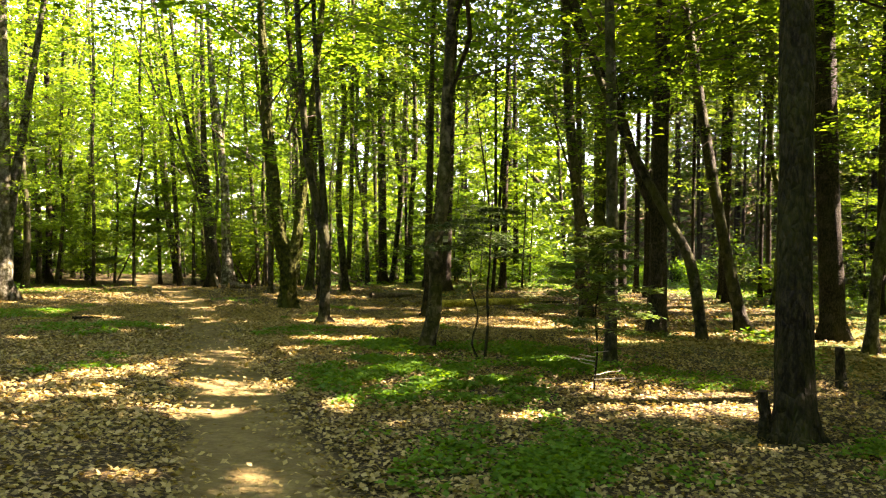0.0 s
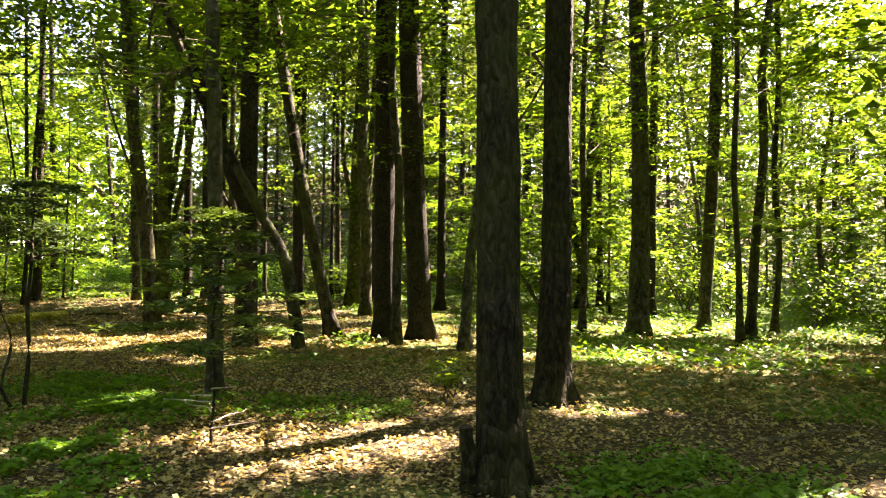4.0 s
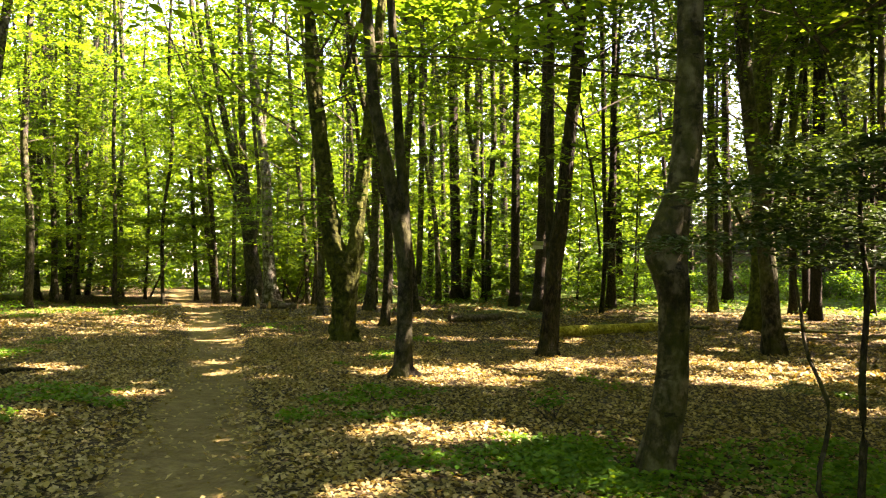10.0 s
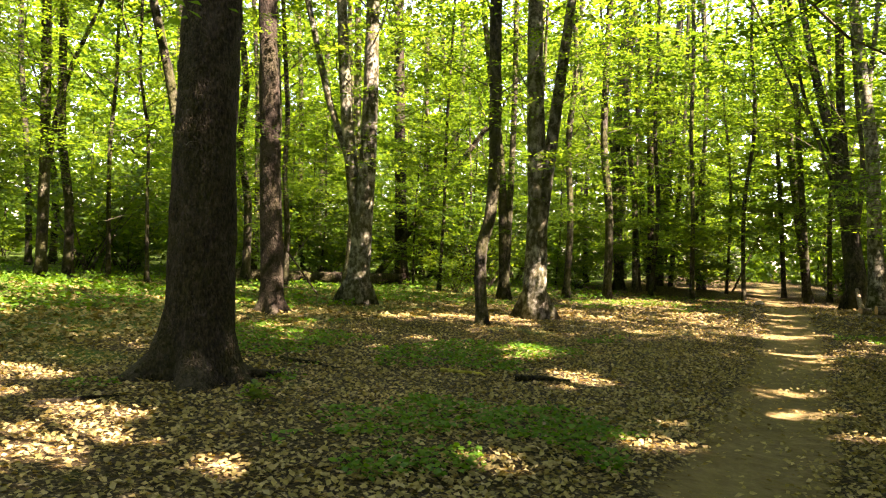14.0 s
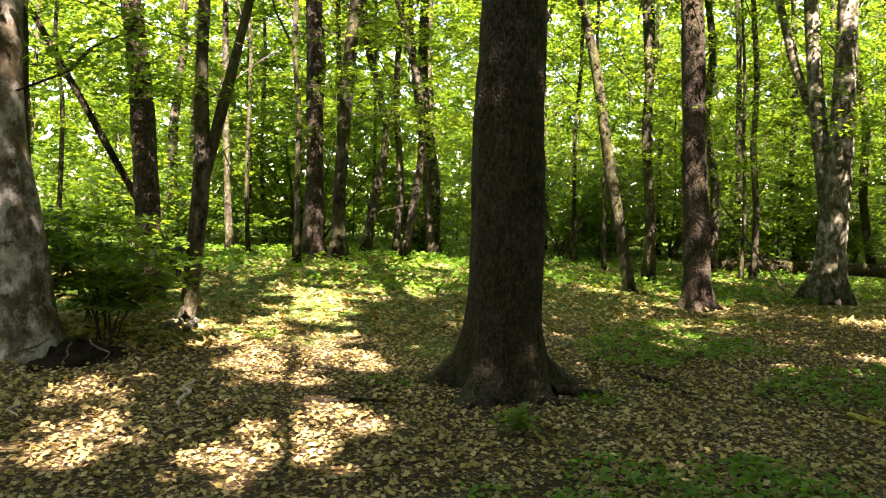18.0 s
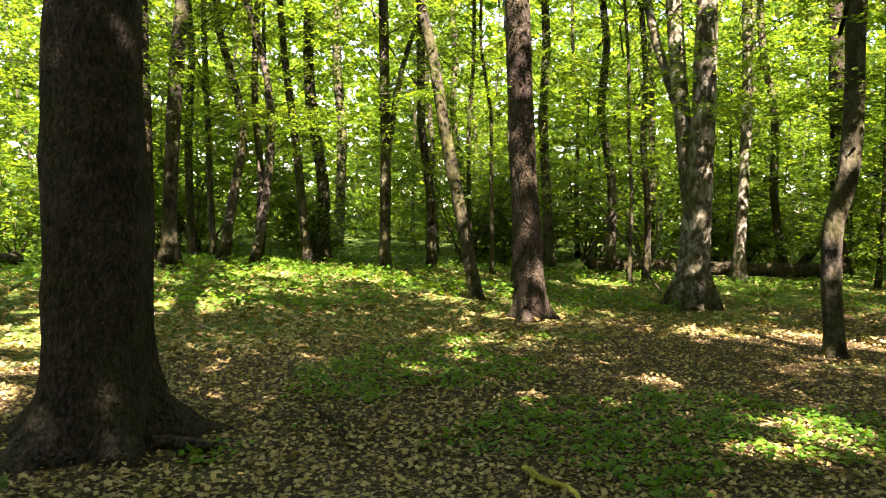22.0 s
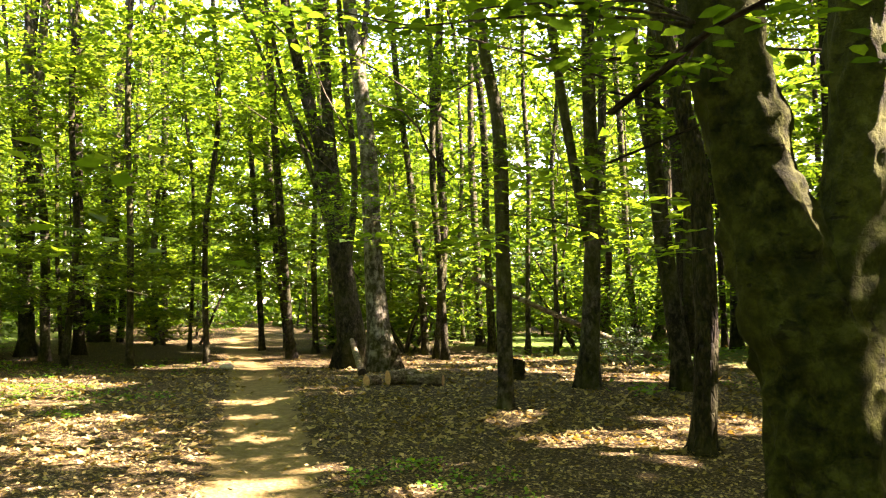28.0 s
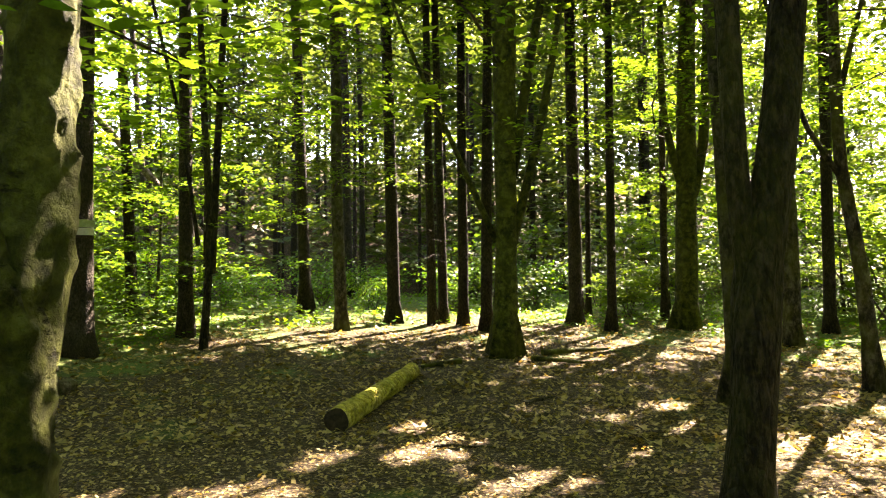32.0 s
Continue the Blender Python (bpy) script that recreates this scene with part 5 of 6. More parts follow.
# conifers on the slope beyond the gully
for k, (x, y) in enumerate(LIT):
    young_tree(x, y, k)
for k in range(52):
    x, y = -22 + 48 * (k % 13) / 12 + pick_rng.uniform(-1.4, 1.4), 46 + 8 * (k // 13) + pick_rng.uniform(-2.5, 2.5)
    r = pick_rng.uniform(0.12, 0.2)
    if (x < -9 and k % 4) or k % 3 == 2:
        continue
    spruce(round(x, 2), round(y, 2), [(0, 0, 0, r * 1.2), (8, 0.05, 0.05, r)], wide=1.3, low=k % 3 > 0)


for k in range(2, 8):
    x, y = -4 + 3.4 * k + pick_rng.uniform(-0.8, 0.8), 43.5 + pick_rng.uniform(-1.2, 1.2)
    spruce(round(x, 2), round(y, 2), [(0, 0, 0, 0.17), (8, 0.05, 0.05, 0.14)], wide=1.4, low=True)
for k in range(28):
    x, y = 8 + 38 * (k % 7) / 6 + pick_rng.uniform(-1.6, 1.6), 50 + 10 * (k // 7) + pick_rng.uniform(-3, 3)
    spruce(round(x, 2), round(y, 2), [(0, 0, 0, 0.19), (8, 0.05, 0.05, 0.15)], wide=1.35, low=k % 2 > 0)


# ---- undergrowth ----
def make_bush(height, reach, stems, count, size, mat):
    tubes, pts = [], []
    for k in range(stems):
        path = branch_path((rng.normal(0, 0.15), rng.normal(0, 0.15), 0), rng.uniform(0, 6.3), height * rng.uniform(0.7, 1.1), 1.6, 0.012 * height + 0.006, 5, 0.6)
        tubes.append(tube(path, 4, cap=False, lumps=0))
        p = np.array([q[:3] for q in path])
        seg = rng.uniform(0.8, len(p) - 1.001, count)
        i = seg.astype(int)
        f = (seg - i)[:, None]
        c = p[i] * (1 - f) + p[i + 1] * f
        c += np.stack([rng.normal(0, reach * 0.4, count), rng.normal(0, reach * 0.4, count), rng.normal(0, 0.2, count)], 1)
        c[:, 2] = np.abs(c[:, 2])
        pts.append(c)
    return mesh_of("stems", *join(*tubes), BARK_TWIG), quads_of("foliage", leaves(np.concatenate(pts), size * 1.1, 0.55, 0.4, 3), mat)


HERB_BUSHES = [make_bush(rng.uniform(1.2, 2.0), rng.uniform(0.9, 1.4), 7, 170, 0.13, HERB) for _ in range(3)]
FIR_BUSHES = [make_bush(rng.uniform(1.6, 2.6), rng.uniform(0.8, 1.2), 7, 110, 0.17, NEEDLE) for _ in range(3)]
BUSHES = [make_bush(rng.uniform(1.4, 2.8), rng.uniform(0.9, 1.5), 7, 170, 0.14, LEAF) for _ in range(5)]


def bush(x, y, scale=1.0, which=0, label="leafy green shrub in the undergrowth", kinds=None):
    root = new("shrub", None)
    root.location = (x, y, ground_z(x, y) - 0.03)
    root.scale = (scale, scale, scale)
    tagged(root, label, "shrub")
    kinds = kinds or BUSHES
    stems, foliage = kinds[which % len(kinds)]
    turn = pose(0, 0, 0, 0, 0, (x * 41 + y * 67) % 360)
    tagged(part("stem", stems, root, at=turn), kind="stuff")
    tagged(part("foliage", foliage, root, at=turn), kind="stuff")


made = 0
tries = 0
while made < 170 and tries < 6000:
    tries += 1
    ang, rad = pick_rng.uniform(0, 2 * math.pi), pick_rng.uniform(20, 58)
    x, y = -10 + rad * math.cos(ang), 10 + rad * math.sin(ang)
    if (trail_off(x, y) < 2.5 and -44 < x < 20) or in_view(x, y) or (y > 40 and x > -12):
        continue
    made += 1
    bush(x, y, pick_rng.uniform(0.7, 2.2), made)

# far woods that close the view
n = 280000
ang, rad = rng.uniform(0, 2 * math.pi, n), rng.uniform(56, 84, n)
px, py = -10 + rad * np.cos(ang), 10 + rad * np.sin(ang)
pz = np.array([ground_z(a, b) for a, b in zip(px, py)]) + 30 * rng.random(n) ** 1.1
keep = np.array([noise.noise((a * 0.12, b * 0.12, c * 0.16)) for a, b, c in zip(px, py, pz)]) > -0.25
dark = (py > 28) & (px > -24)
spots = np.stack([px, py, pz], 1)
tagged(new("far_woods", quads_of("far_woods", leaves(spots[keep & ~dark], 0.65, 0.7, 0.8), LEAF)),
       "distant wall of green woodland foliage", "woods", kind="stuff")
n = 36000
ang, rad = rng.uniform(0, 2 * math.pi, n), rng.uniform(84, 92, n)
px, py = -10 + rad * np.cos(ang), 10 + rad * np.sin(ang)
pz = np.array([ground_z(a, b) for a, b in zip(px, py)]) + 30 * rng.random(n) ** 1.1
deep = np.stack([px, py, pz], 1)[(py < 28) | (px < -24)]
tagged(new("farthest_woods", quads_of("farthest_woods", leaves(deep, 2.0, 0.7, 1.6), LEAF)),
       "dim green woodland behind the distant trees", "woods", kind="stuff")
tagged(new("far_spruces", quads_of("far_spruces", leaves(spots[dark & keep], 0.8, 0.5, 0.7, 4, 0.5), NEEDLE)),
       "distant dark conifer foliage on the hillside", "woods", kind="stuff")


# ---- fallen wood ----
def sweep(path, sides=12, lumps=0.06, seed=0.0):
    """A round bar along any 3D line of (x, y, z, r), without its ends."""
    verts, faces = [], []
    pts = [Vector(p[:3]) for p in path]
    for k, p in enumerate(pts):
        d = (pts[min(k + 1, len(pts) - 1)] - pts[max(k - 1, 0)]).normalized()
        side = d.cross(Vector((0, 0, 1)))
        side = side.normalized() if side.length > 0.05 else Vector((1, 0, 0))
        up = side.cross(d)
        for s in range(sides):
            a = 2 * math.pi * s / sides
            q = path[k][3] * (1 + lumps * 2 * noise.noise((math.cos(a) + seed, math.sin(a), k * 0.45)))
            v = p + side * (q * math.cos(a)) + up * (q * math.sin(a))
            verts.append(tuple(v))
    for k in range(len(path) - 1):
        for s in range(sides):
            s2 = (s + 1) % sides
            faces.append((k * sides + s, k * sides + s2, (k + 1) * sides + s2, (k + 1) * sides + s))
    return verts, faces


def line(a, b, r0, r1, n=12, sag=0.0, wave=0.0, seed=0.0):
    a, b = Vector(a), Vector(b)
    out = []
    for k in range(n + 1):
        u = k / n
        p = a.lerp(b, u)
        w = wave * noise.noise((u * 3 + seed, seed, 1))
        out.append((p.x + w, p.y + wave * noise.noise((u * 3, seed + 4, 2)), p.z - sag * math.sin(math.pi * u), r0 + (r1 - r0) * u))
    return out


def log(name, a, b, r0, r1, mat, cut, label, category="log", sides=16):
    """A fallen trunk with its two broken or sawn ends."""
    root = new(name, None)
    root.location = a
    tagged(root, label, category)
    rel = Vector(b) - Vector(a)
    path = line((0, 0, 0), rel, r0, r1, 18, 0, r0 * 0.25, a[0])
    v, f = sweep(path, sides, 0.07, a[1])
    part("bark", mesh_of("bark", v, f, mat), root)
    for ring, flip in ((v[:sides], True), (v[-sides:], False)):
        c = sum((Vector(p) for p in ring), Vector()) / sides
        inner = [tuple(c.lerp(Vector(p), 0.6) + (rel.normalized() * (0.012 if not flip else -0.012))) for p in ring]
        fs = [(k, (k + 1) % sides, sides + (k + 1) % sides, sides + k) for k in range(sides)] + [tuple(range(sides, 2 * sides))]
        part("end_face", mesh_of("end_face", list(ring) + inner, fs, cut, False), root)
    return root


def on_ground(x, y, up):
    return (x, y, ground_z(x, y) + up)


log("mossy_log", on_ground(-8.5, 20.05, 0.13), on_ground(-6.3, 23.5, 0.12), 0.165, 0.14, LOG_MOSS, ROT,
    "fallen log coated in yellow-green moss with a dark rotten end")
log("fallen_log", on_ground(-12.8, 21.95, 0.11), on_ground(-11.85, 23.8, 0.1), 0.13, 0.115, LOG_BARK, ROT,
    "short brown fallen log lying among dry leaves")
log("cut_log", on_ground(-20.25, 21.0, 0.13), on_ground(-20.0, 21.5, 0.13), 0.15, 0.15, LOG_BARK, CUT, "short sawn log with an orange cut face")
log("cut_log", on_ground(-20.0, 21.3, 0.1), on_ground(-19.3, 21.5, 0.1), 0.115, 0.105, LOG_BARK, CUT, "sawn trunk piece with an orange cut face")
log("cut_log", on_ground(-20.6, 20.75, 0.09), on_ground(-20.45, 21.0, 0.09), 0.11, 0.11, LOG_BARK, CUT, "short sawn log with an orange cut face")
log("fallen_tree", on_ground(-22.7, 22.8, 0.06), on_ground(-25.3, 25.0, 0.85), 0.1, 0.06, LOG_BARK, ROT, "bare crooked fallen trunk beside the trail")
log("stump", on_ground(-18.6, 23.0, -0.05), on_ground(-18.6, 23.03, 0.38), 0.2, 0.17, BARK_DARK, ROT, "low dark broken stump with fallen wood", "stump")
log("leaning_dead_tree", on_ground(-36.9, 8.4, -0.1), (-35.8, 13.4, 7.5), 0.17, 0.12, BARK_DARK, ROT, "dead trunk leaning against another tree", "dead tree")
log("leaning_dead_tree", (-12.9, 39.9, 8.3), on_ground(-6.6, 42, 0.0), 0.13, 0.17, LOG_BARK, CUT, "pale dead trunk leaning among the trees", "dead tree")
log("fallen_branch", (-21.6, 25.6, 2.55), on_ground(-17.6, 28.0, 0.05), 0.05, 0.09, LOG_BARK, ROT, "fallen branch propped up in the undergrowth", "branch")
log("fallen_tree", on_ground(-32.6, 1.6, 0.22), on_ground(-33.2, 9.2, 0.3), 0.26, 0.22, BARK_DARK, ROT, "dark fallen trunk lying across the undergrowth")
log("leaning_pole", on_ground(-38.6, 29.2, 0.0), (-37.4, 30.9, 5.3), 0.06, 0.04, BARK_DARK, ROT, "thin dead trunk leaning over the trail", "dead tree")
log("leaning_pole", (-25.5, 3.2, 2.3), on_ground(-25.36, 5.0, 0.0), 0.022, 0.03, BARK_TWIG, CUT, "thin bleached dead pole leaning over", "dead tree")
log("broken_stub", on_ground(5.45, 6.55, -0.05), on_ground(5.42, 6.5, 0.62), 0.085, 0.06, BARK_DARK, ROT, "broken dark stub of a small tree", "stump", 12)
log("broken_stub", on_ground(4.8, 2.95, -0.05), on_ground(4.74, 2.9, 0.5), 0.075, 0.05, BARK_DARK, ROT, "broken dark stub beside a trunk", "stump", 12)
log("dead_limb", (-12.1, -6.2, 4.6), on_ground(-14.3, -5.1, 0.3), 0.05, 0.07, BARK_DARK, ROT, "dark dead limb leaning down among the trees", "branch", 10)
log("fallen_log", on_ground(-19.9, -10.2, 0.16), on_ground(-18.0, -9.2, 0.14), 0.2, 0.17, BARK_DARK, ROT, "dark rotting log among the leaves")


def stick(a, b, r, mat, label="fallen bare stick on the leaves"):
    ob = new("stick", mesh_of("stick", *sweep(line(on_ground(*a, r * 0.9), on_ground(*b, r * 0.9), r, r * 0.45, 9, -0.01, 0.12, a[0] + b[1]), 7, 0.1, a[1]), mat))
    return tagged(ob, label, "stick", "sticks on the ground")


stick((-10.95, 6.3), (-10.75, 6.95), 0.045, BARK_DARK, "dark crooked stick on the leaves")
stick((-12.3, 3.4), (-11.6, 4.2), 0.03, BARK_DARK)
stick((-11.6, 5.5), (-11.3, 6.0), 0.03, LOG_MOSS, "mossy stick half sunk in the leaves")
stick((-8.6, 0.4), (-9.4, -0.2), 0.02, DRY, "bleached stick on sunlit leaves")
stick((-9.2, 1.2), (-9.75, 1.9), 0.025, BARK_DARK)
stick((-7.6, 18.9), (-6.9, 18.5), 0.02, BARK_DARK)
stick((-5.5, 20.6), (-4.9, 20.9), 0.035, BARK_DARK)
stick((-13.5, 9.2), (-12.7, 9.5), 0.02, LOG_BARK)
stick((1.5, 7.9), (2.4, 8.3), 0.02, LOG_BARK)
stick((7.6, 4.0), (8.8, 4.3), 0.022, LOG_BARK)
stick((-3.2, 9.9), (-2.5, 10.4), 0.02, LOG_BARK)
for k in range(46):
    x, y = -18 + 26 * pick_rng.random(), -4 + 26 * pick_rng.random()
    if trail_off(x, y) < 0.9 or min(math.hypot(x - a, y - b) for a, b in placed) < 0.8:
        continue
    a, l = pick_rng.uniform(0, 6.3), pick_rng.uniform(0.25, 0.8)
    stick((x, y), (x + l * math.cos(a), y + l * math.sin(a)), pick_rng.uniform(0.006, 0.014), (LOG_BARK, BARK_DARK, DRY)[k % 3])


# ---- saplings and shrubs near the walk ----
def cloud(points, size, mat, name="foliage", tilt=0.4, aspect=0.6):
    return quads_of(name, leaves(points, size, aspect, tilt), mat)


def discs(levels, per, flat=0.05):
    """Points in level, uneven layers; levels: (x, y, z, radius)."""
    out = []
    for x, y, z, r in levels:
        a, d = rng.uniform(0, 6.3, per), r * np.sqrt(rng.random(per))
        out.append(np.stack([x + d * np.cos(a), y + d * np.sin(a), z - 0.12 * d + rng.normal(0, flat, per)], 1))
    return np.concatenate(out)


holly = new("evergreen_sapling", None)
holly.location = on_ground(0.15, 6.11, -0.02)
tagged(holly, "slender evergreen sapling with dark glossy leaves on thin stems", "sapling")
part("stem", mesh_of("stem", *sweep(line((0, 0, 0), (0.02, 0.05, 2.75), 0.028, 0.012, 14, 0, 0.1, 2), 8), BARK_DARK), holly)
part("stem", mesh_of("stem", *sweep(line((-0.1, 0.0, 0), (-0.42, 0.1, 1.7), 0.02, 0.01, 12, 0, 0.12, 5), 8), BARK_DARK), holly)
levels = [(rng.normal(0, 0.32) - 0.15, rng.normal(0, 0.3), 1.86 + 0.085 * k, (0.62, 0.8, 0.72, 0.6)[k % 4] - 0.03 * k) for k in range(10)]
for k, (x, y, z, r) in enumerate(levels[::2]):
    part("bough", mesh_of("bough", *sweep(line((0.01, 0.02, z - 0.12), (x + r * math.cos(k * 2.4), y + r * math.sin(k * 2.4), z), 0.009, 0.003, 5), 5), BARK_TWIG), holly)
tagged(part("foliage", cloud(discs(levels, 640, 0.02), 0.075, LEAF_DARK, "foliage", 0.22, 0.4), holly, "dark glossy leaves"), kind="stuff")

fir = new("conifer_sapling", None)
fir.location = on_ground(2.58, 4.3, -0.02)
tagged(fir, "young conifer with flat green sprays and bleached lower twigs", "sapling")
part("stem", mesh_of("stem", *sweep(line((0, 0, 0), (0.05, 0.05, 2.2), 0.015, 0.007, 12, 0, 0.06, 3), 8), BARK_DARK), fir)
for k in range(20):
    a, z, l = k * 2.4, 0.85 + 0.07 * k, 1.05 - 0.04 * k
    tip = (l * math.cos(a), l * math.sin(a), z + 0.02)
    part("bough", mesh_of("bough", *sweep(line((0.02, 0.02, z), tip, 0.008, 0.003, 5), 5), BARK_TWIG), fir)
    pts = np.array([(tip[0] * u + rng.normal(0, 0.13 * (1.1 - u) + 0.04), tip[1] * u + rng.normal(0, 0.13 * (1.1 - u) + 0.04), z + rng.normal(0, 0.02) - 0.04 * u) for u in rng.uniform(0.2, 1.05, 260)])
    tagged(part("spray", cloud(pts, 0.09, FIR, "spray", 0.25, 0.35), fir), kind="stuff")
for k in range(7):
    a, z = k * 0.9, 0.18 + 0.06 * k
    part("dead_twig", mesh_of("dead_twig", *sweep(line((0, 0, z), (0.42 * math.cos(a), 0.42 * math.sin(a), z + 0.06), 0.008, 0.003, 5, 0, 0.08, k), 5), DRY), fir, "bleached bare twig")


def shrub(x, y, height, reach, count, size, mat, label, shoots=6):
    """A small plant of several thin shoots with leaves in layers."""
    root = new("shrub", None)
    root.location = on_ground(x, y, -0.02)
    tagged(root, label, "shrub")
    lv = []
    for k in range(shoots):
        a, r = k * 2.4 + x, reach * (0.35 + 0.65 * rng.random())
        h = height * rng.uniform(0.6, 1.0)
        part("shoot", mesh_of("shoot", *sweep(line((0.03 * k, 0, 0), (r * math.cos(a), r * math.sin(a), h), 0.012, 0.004, 8, -0.12 * h, 0.06, k + x), 6), BARK_TWIG), root)
        for u in (0.45, 0.7, 0.95):
            lv.append((r * u * math.cos(a), r * u * math.sin(a), h * u + 0.1, reach * 0.32))
    tagged(part("foliage", cloud(discs(lv, count, 0.035), size, mat, tilt=0.3, aspect=0.7), root), kind="stuff")
    return root


YOUNG = "young broadleaf shrub with bright green layered leaves"
shrub(-10.35, -2.3, 1.6, 1.1, 110, 0.105, LEAF, YOUNG, 8)
shrub(-9.85, -3.1, 1.5, 0.95, 90, 0.105, LEAF, YOUNG, 7)
shrub(-11.3, -3.7, 1.4, 0.95, 90, 0.105, LEAF, YOUNG, 6)
shrub(4.97, 6.86, 0.42, 0.42, 16, 0.09, LEAF, "small yellow-green seedling among dry leaves", 5)
shrub(-17.7, 26.3, 0.9, 0.7, 40, 0.09, LEAF_DARK, "low dark green shrub beside a trunk", 5)
shrub(-42.5, 31.6, 2.4, 1.3, 110, 0.13, LEAF_DARK, "dark evergreen shrub beside the trail", 6)
shrub(-45.0, 10.9, 3.2, 1.7, 110, 0.16, LEAF_DARK, "dark evergreen shrub in the woods", 6)
shrub(3.2, 30.6, 1.6, 1.5, 80, 0.15, LEAF, YOUNG, 7)
shrub(-13.3, 31.0, 1.5, 1.2, 70, 0.14, LEAF_DARK, "dark green shrub at the wood's edge", 6)
shrub(-3.0, 8.3, 0.25, 0.3, 12, 0.07, HERB, "small green seedling among dry leaves", 4)
shrub(-9.35, 3.1, 0.12, 0.2, 6, 0.09, LEAF, "small maple seedling by the roots", 4)
for k in range(30):
    x = -13 + 27 * (k % 15) / 14 + pick_rng.uniform(-0.8, 0.8)
    y = 37.5 - 0.22 * (x + 13) + (k // 15) * 4.5 + pick_rng.uniform(-1, 1)
    if x > -1 and k % 4:
        bush(x, y, pick_rng.uniform(0.55, 1.0), k, "dark green conifer scrub on the slope", FIR_BUSHES)
    else:
        bush(x, y, pick_rng.uniform(0.5, 0.9), k, "cool green leafy shrub at the edge of the slope", HERB_BUSHES)
for x, y in ((17.5, 24.7), (18.9, 21.0), (17.7, 29.3), (16.5, 26.0), (20.5, 19.0), (21.0, 24.0), (19.0, 31.0), (15.5, 30.0), (23.0, 20.0), (17.2, 15.5), (-27.0, 35.0), (-24.0, 37.0), (-21.0, 33.5), (-29.0, 36.5), (-33.0, 4.0), (-35.0, -2.0), (-31.0, 11.0), (-34.5, 13.5), (-30.0, -8.0), (-27.5, -12.5), (-24.0, -15.5), (-29.0, -16.0), (-37.0, 19.0)):
    bush(x, y, pick_rng.uniform(0.6, 1.1), int(x * 3 + y))

# roots, earth and small marks at the feet of trees
mound_v, mound_f = [], []
for k in range(9):
    for s in range(20):
        a, u = 2 * math.pi * s / 20, k / 8
        r = 0.5 * (1 - u) ** 0.7 * (1 + 0.5 * noise.noise((math.cos(a) * 2, math.sin(a) * 2, u * 3)))
        mound_v.append((1.2 * r * math.cos(a), r * math.sin(a), 0.22 * u - 0.04 + 0.12 * noise.noise((s * 0.9, k * 0.8, 2))))
mound_f = [(k * 20 + s, k * 20 + (s + 1) % 20, (k + 1) * 20 + (s + 1) % 20, (k + 1) * 20 + s) for k in range(8) for s in range(20)]
mound = tagged(new("earth_mound", mesh_of("earth_mound", mound_v, mound_f, EARTH)), "dark earth heaped at the foot of a tree", "mound")
mound.location = on_ground(-9.55, -1.95, 0)
for k, (dx, dy, l) in enumerate(((0.5, 0.35, 0.6), (0.1, 0.6, 0.55), (0.7, -0.2, 0.5), (-0.35, 0.6, 0.6))):
    ob = new("root", mesh_of("root", *sweep(line((-9.55 + dx * 0.4, -1.95 + dy * 0.4, ground_z(-9.5, -2) + 0.25), on_ground(-9.55 + dx * 1.1, -1.95 + dy * 1.1, 0.01), 0.011, 0.005, 8, 0, 0.16, k), 6), LOG_BARK))
    tagged(ob, "bare thin root hanging from dark earth", "root", "roots at the mound")
for k, (a, b) in enumerate((((-11.75, -2.35), (-11.25, -2.1)), ((-11.6, -2.5), (-11.2, -2.45)))):
    stick(a, b, 0.07, BARK_PALE, "pale bleached root at the foot of a tree")
stick((-4.9, 24.6), (-5.9, 24.2), 0.07, BARK_MOSSY, "mossy surface root spreading from a trunk")
stick((-2.9, 24.9), (-1.2, 25.0), 0.07, BARK_MOSSY, "mossy surface root spreading from a trunk")
stick((-3.4, 24.4), (-2.6, 23.6), 0.06, BARK_MOSSY, "mossy surface root spreading from a trunk")
stick((-10.8, 3.0), (-11.05, 3.4), 0.06, BARK_SPRUCE, "bark-covered surface root by a conifer")

sign = new("trail_sign", None)
sign.matrix_world = look((-11.95, 26.98, 3.02), (-8.5, 8.0, 2.6)) @ pose(0, 0, 0, 0, 0, 0)
tagged(sign, "weathered two-board sign fixed to a tree trunk", "sign")


def slab(w, h, d, x, y, z):
    bm = bmesh.new()
    bmesh.ops.create_cube(bm, size=1, matrix=Matrix.Translation((x, y, z)) @ Matrix.Diagonal((w, h, d, 1)))
    bmesh.ops.bevel(bm, geom=bm.edges[:], offset=0.006, segments=1, affect="EDGES")
    me = bpy.data.meshes.new("board")
    bm.to_mesh(me)
    bm.free()
    return me


for me, mat in ((slab(0.42, 0.15, 0.03, 0, 0.085, 0), BOARD), (slab(0.4, 0.14, 0.03, 0.01, -0.075, 0.005), BOARD_PALE)):
    me.materials.append(mat)
    part("board", me, sign)

stone = new("stone", mesh_of("stone", *tube([(0, 0, -0.05, 0.16), (0, 0, 0.02, 0.2), (0.01, 0, 0.09, 0.17), (0.01, 0.01, 0.13, 0.08)], 12, 0, 0.2, 4), STONE))
stone.location = on_ground(-28.4, 23.2, 0)
tagged(stone, "pale stone lying on the trail", "stone")

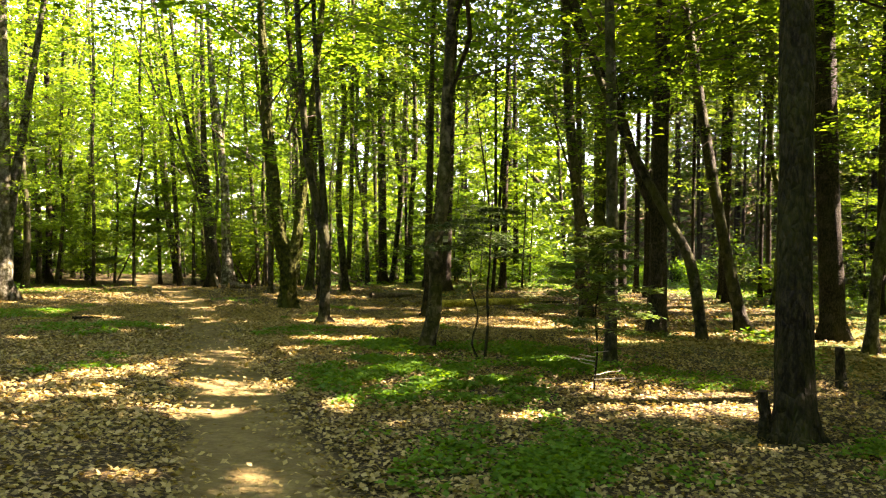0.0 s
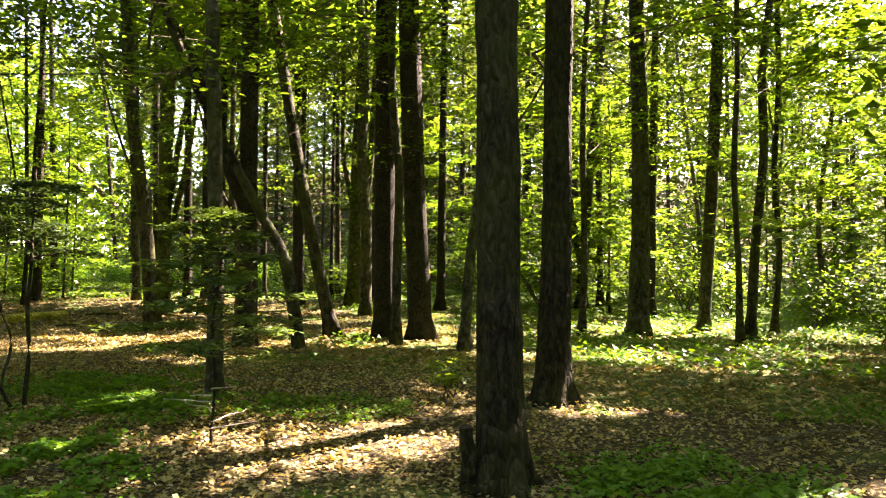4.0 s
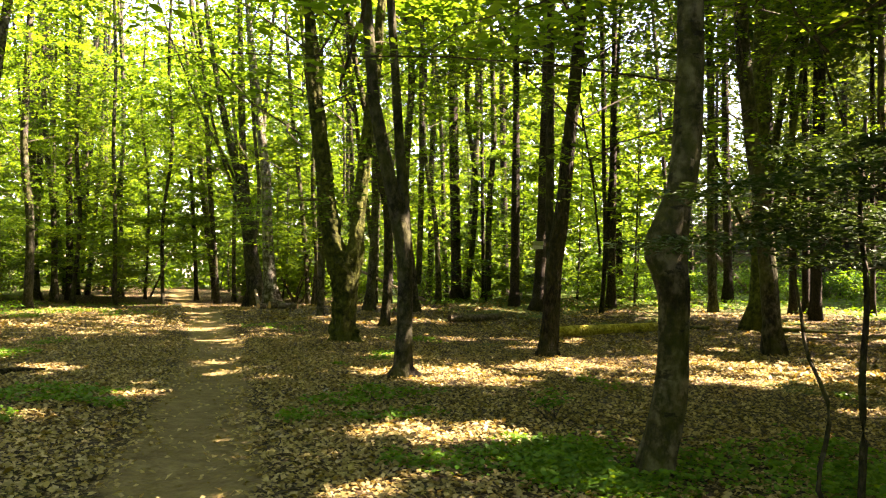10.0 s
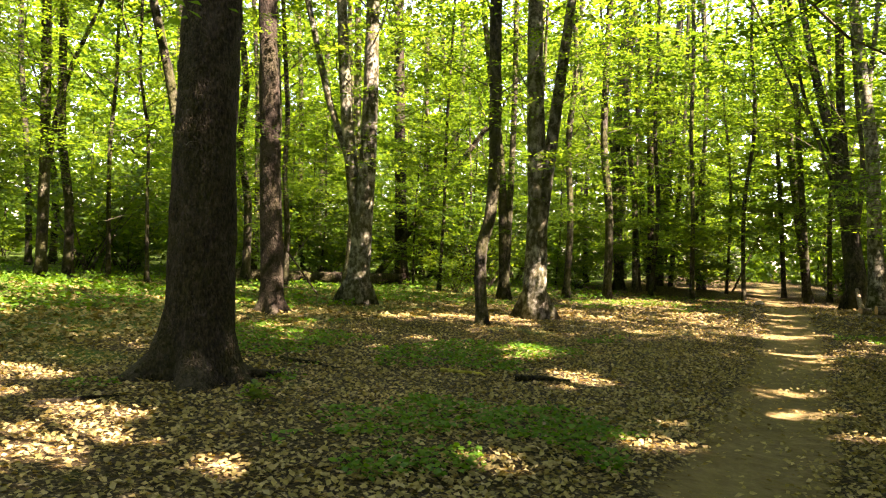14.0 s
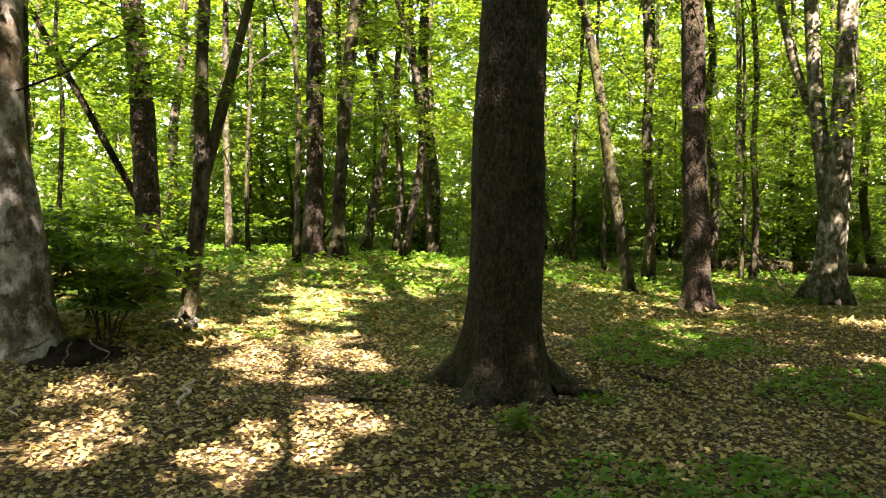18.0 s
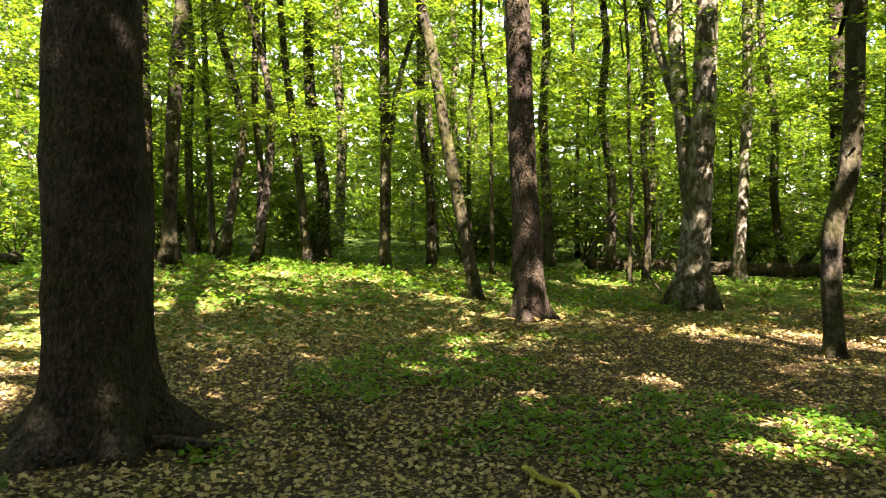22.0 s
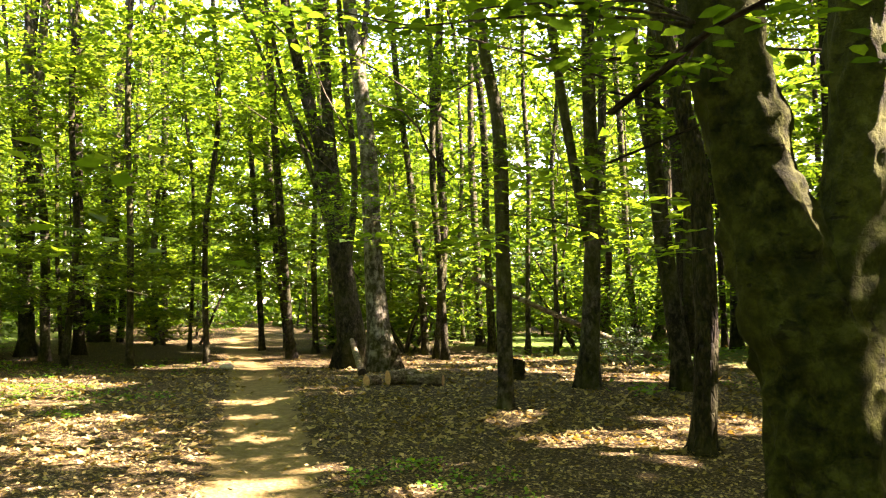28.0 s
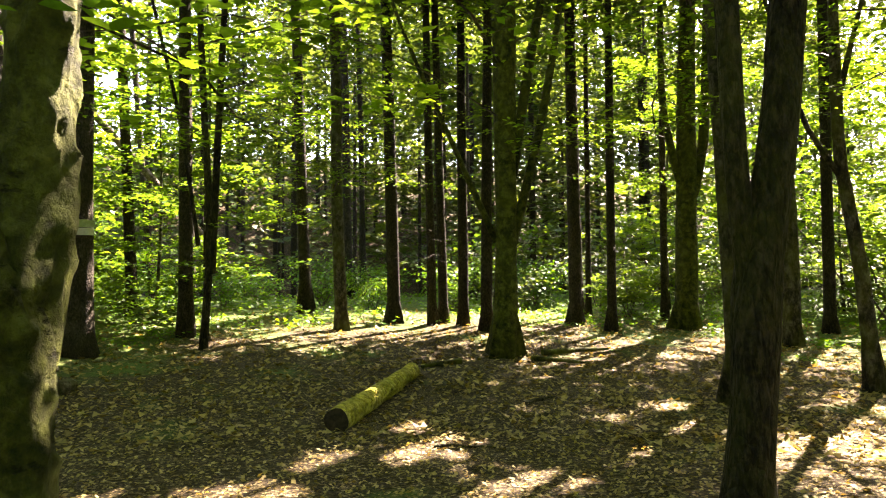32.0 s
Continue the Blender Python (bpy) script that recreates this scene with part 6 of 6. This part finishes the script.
# leafy twigs that hang over the trail from the forked tree
fork_tree = min(ROOTS, key=lambda o: (o.location.x + 11.4) ** 2 + (o.location.y - 14.6) ** 2)
for k, (x, y, z) in enumerate(((-12.61, 12.52, 2.98), (-12.32, 12.76, 3.08), (-12.15, 13.08, 3.18), (-11.83, 13.8, 2.97), (-12.1, 14.2, 3.1))):
    o = fork_tree.location
    p = Vector((x - o.x, y - o.y, z - o.z))
    s = Vector((-0.35 - 0.05 * k, -0.1, 3.5))
    part("bough", mesh_of("bough", *sweep(line(s, p, 0.014, 0.004, 9, -0.1, 0.06, k), 6), BARK_TWIG), fork_tree)
    n = 26
    u = rng.uniform(0.72, 1.05, n)[:, None]
    pts = np.array(s)[None] * (1 - u) + np.array(p)[None] * u + rng.normal(0, 0.075, (n, 3)) * (1, 1, 0.4)
    tagged(part("spray", quads_of("spray", leaves(pts, 0.095, 0.75, 0.2, 6), LEAF), fork_tree, "large fresh green leaves"), kind="stuff")


# ---- litter and herbs ----
def scatter(n, reach):
    """Random spots beside the walk."""
    rows = np.array([p[1][:2] for p in PATH])
    base = rows[rng.integers(0, len(rows), n)]
    d = reach * rng.random(n) ** 0.8
    a = rng.uniform(0, 2 * math.pi, n)
    return base + np.stack([d * np.cos(a), d * np.sin(a)], 1)


for count, reach, least, size, corners, name in ((270000, 13, 0, 0.057, 4, "leaf_litter"), (200000, 26, 9, 0.085, 3, "far_leaf_litter")):
    spots = scatter(count, reach)
    off = np.array([trail_off(a, b) for a, b in spots])
    spots = spots[rng.random(len(spots)) < np.clip(0.06 + ((off - 0.2 + 0.35 * np.array([noise.noise((a * 1.7, b * 1.7, 4)) for a, b in spots])).clip(0) / 0.8) ** 1.5, 0, 1)]
    if least:
        away = np.array([min(math.hypot(a - e[0], b - e[1]) for _, e, _, _ in PATH[::5]) for a, b in spots])
        spots = spots[away > least]
    zs = np.array([ground_z(a, b) for a, b in spots]) + rng.uniform(0.0, 0.035, len(spots))
    tagged(new(name, quads_of(name, leaves(np.column_stack([spots, zs]), size, 0.7, 0.4, corners), LITTER)),
           "dry tan and brown fallen leaves covering the ground", "leaf litter", kind="stuff")

spots = scatter(120000, 26)
LUSH = ((0.8, 2.8, 1.5), (3.2, 0.5, 1.3), (6.4, 2.6, 0.9), (-4.6, 7.9, 1.2), (0.5, 7.8, 1.5), (-8.8, 4.4, 1.2), (-8.6, 5.6, 0.9), (-13.4, 16.2, 1.6), (-5.4, 8.4, 1.0), (-0.2, 3.8, 1.3),
        (1.1, 3.6, 1.0), (1.1, 6.1, 0.9), (-0.7, 4.5, 1.0), (-1.9, 6.6, 0.9), (-7.4, 4.2, 0.7), (-14.6, 3.6, 1.5), (-12.9, 5.6, 1.2), (-14.2, 7.0, 1.3), (-28, 7.7, 4), (-33, 20.8, 4), (10.0, 4.6, 2.0), (-10.6, 16.7, 1.5), (-24, -2, 4), (-20, -10, 4), (-26, 16, 3))
lush = np.array([max(math.exp(-((a - x) ** 2 + (b - y) ** 2) / (r * r)) for x, y, r in LUSH) for a, b in spots])
patch = 1.0 * lush - 0.4 - np.array([0.9 * hump(a, b, -7, 20.5, 6) for a, b in spots]) + np.array([noise.noise((a * 0.42, b * 0.42, 7)) + 0.6 * noise.noise((a * 1.3, b * 1.3, 2)) for a, b in spots])
off = np.array([trail_off(a, b) for a, b in spots])
spots = spots[(patch > 0.21 - 0.012 * off) & (off > 0.9)]
beds = np.array([g for g in LUSH if g[2] < 2 and g[0] > -3])
own = beds[rng.integers(0, len(beds), 14000)]
more = own[:, :2] + rng.normal(0, 0.45, (14000, 2)) * own[:, 2:]
bare = np.array([trail_off(a, b) < 0.85 or noise.noise((a * 1.6, b * 1.6, 11)) < 0.0 for a, b in more])
spots = np.concatenate([spots, more[~bare]])
c = np.repeat(np.column_stack([spots, [ground_z(a, b) for a, b in spots]]), 5, axis=0)
c += np.stack([rng.normal(0, 0.045, len(c)), rng.normal(0, 0.045, len(c)), rng.uniform(0.015, 0.08, len(c))], 1)
tagged(new("herb_layer", quads_of("herb_layer", leaves(c, 0.062, 0.75, 0.35), HERB)),
       "low green woodland herbs growing in patches", "herbs", kind="stuff")

spots = scatter(60000, 40)
off = np.array([trail_off(a, b) for a, b in spots])
patch = np.array([noise.noise((a * 0.25, b * 0.25, 5)) for a, b in spots])
clear = np.array([min(math.hypot(a - e[0], b - e[1]) for _, e, _, _ in PATH[::4]) for a, b in spots])
glade = np.array([hump(a, b, -5, 21, 8) for a, b in spots])
spots = spots[(off > 6) & (clear > 12) & (glade < 0.25) & (patch + 0.03 * (off - 12) > 0.05)]
c = np.repeat(np.column_stack([spots, [ground_z(a, b) for a, b in spots]]), 3, axis=0)
c += np.stack([rng.normal(0, 0.12, len(c)), rng.normal(0, 0.12, len(c)), rng.uniform(0.03, 0.2, len(c))], 1)
tagged(new("fern_layer", quads_of("fern_layer", leaves(c, 0.11, 0.6, 0.4, 3), HERB)),
       "knee-high green undergrowth away from the trail", "undergrowth", kind="stuff")
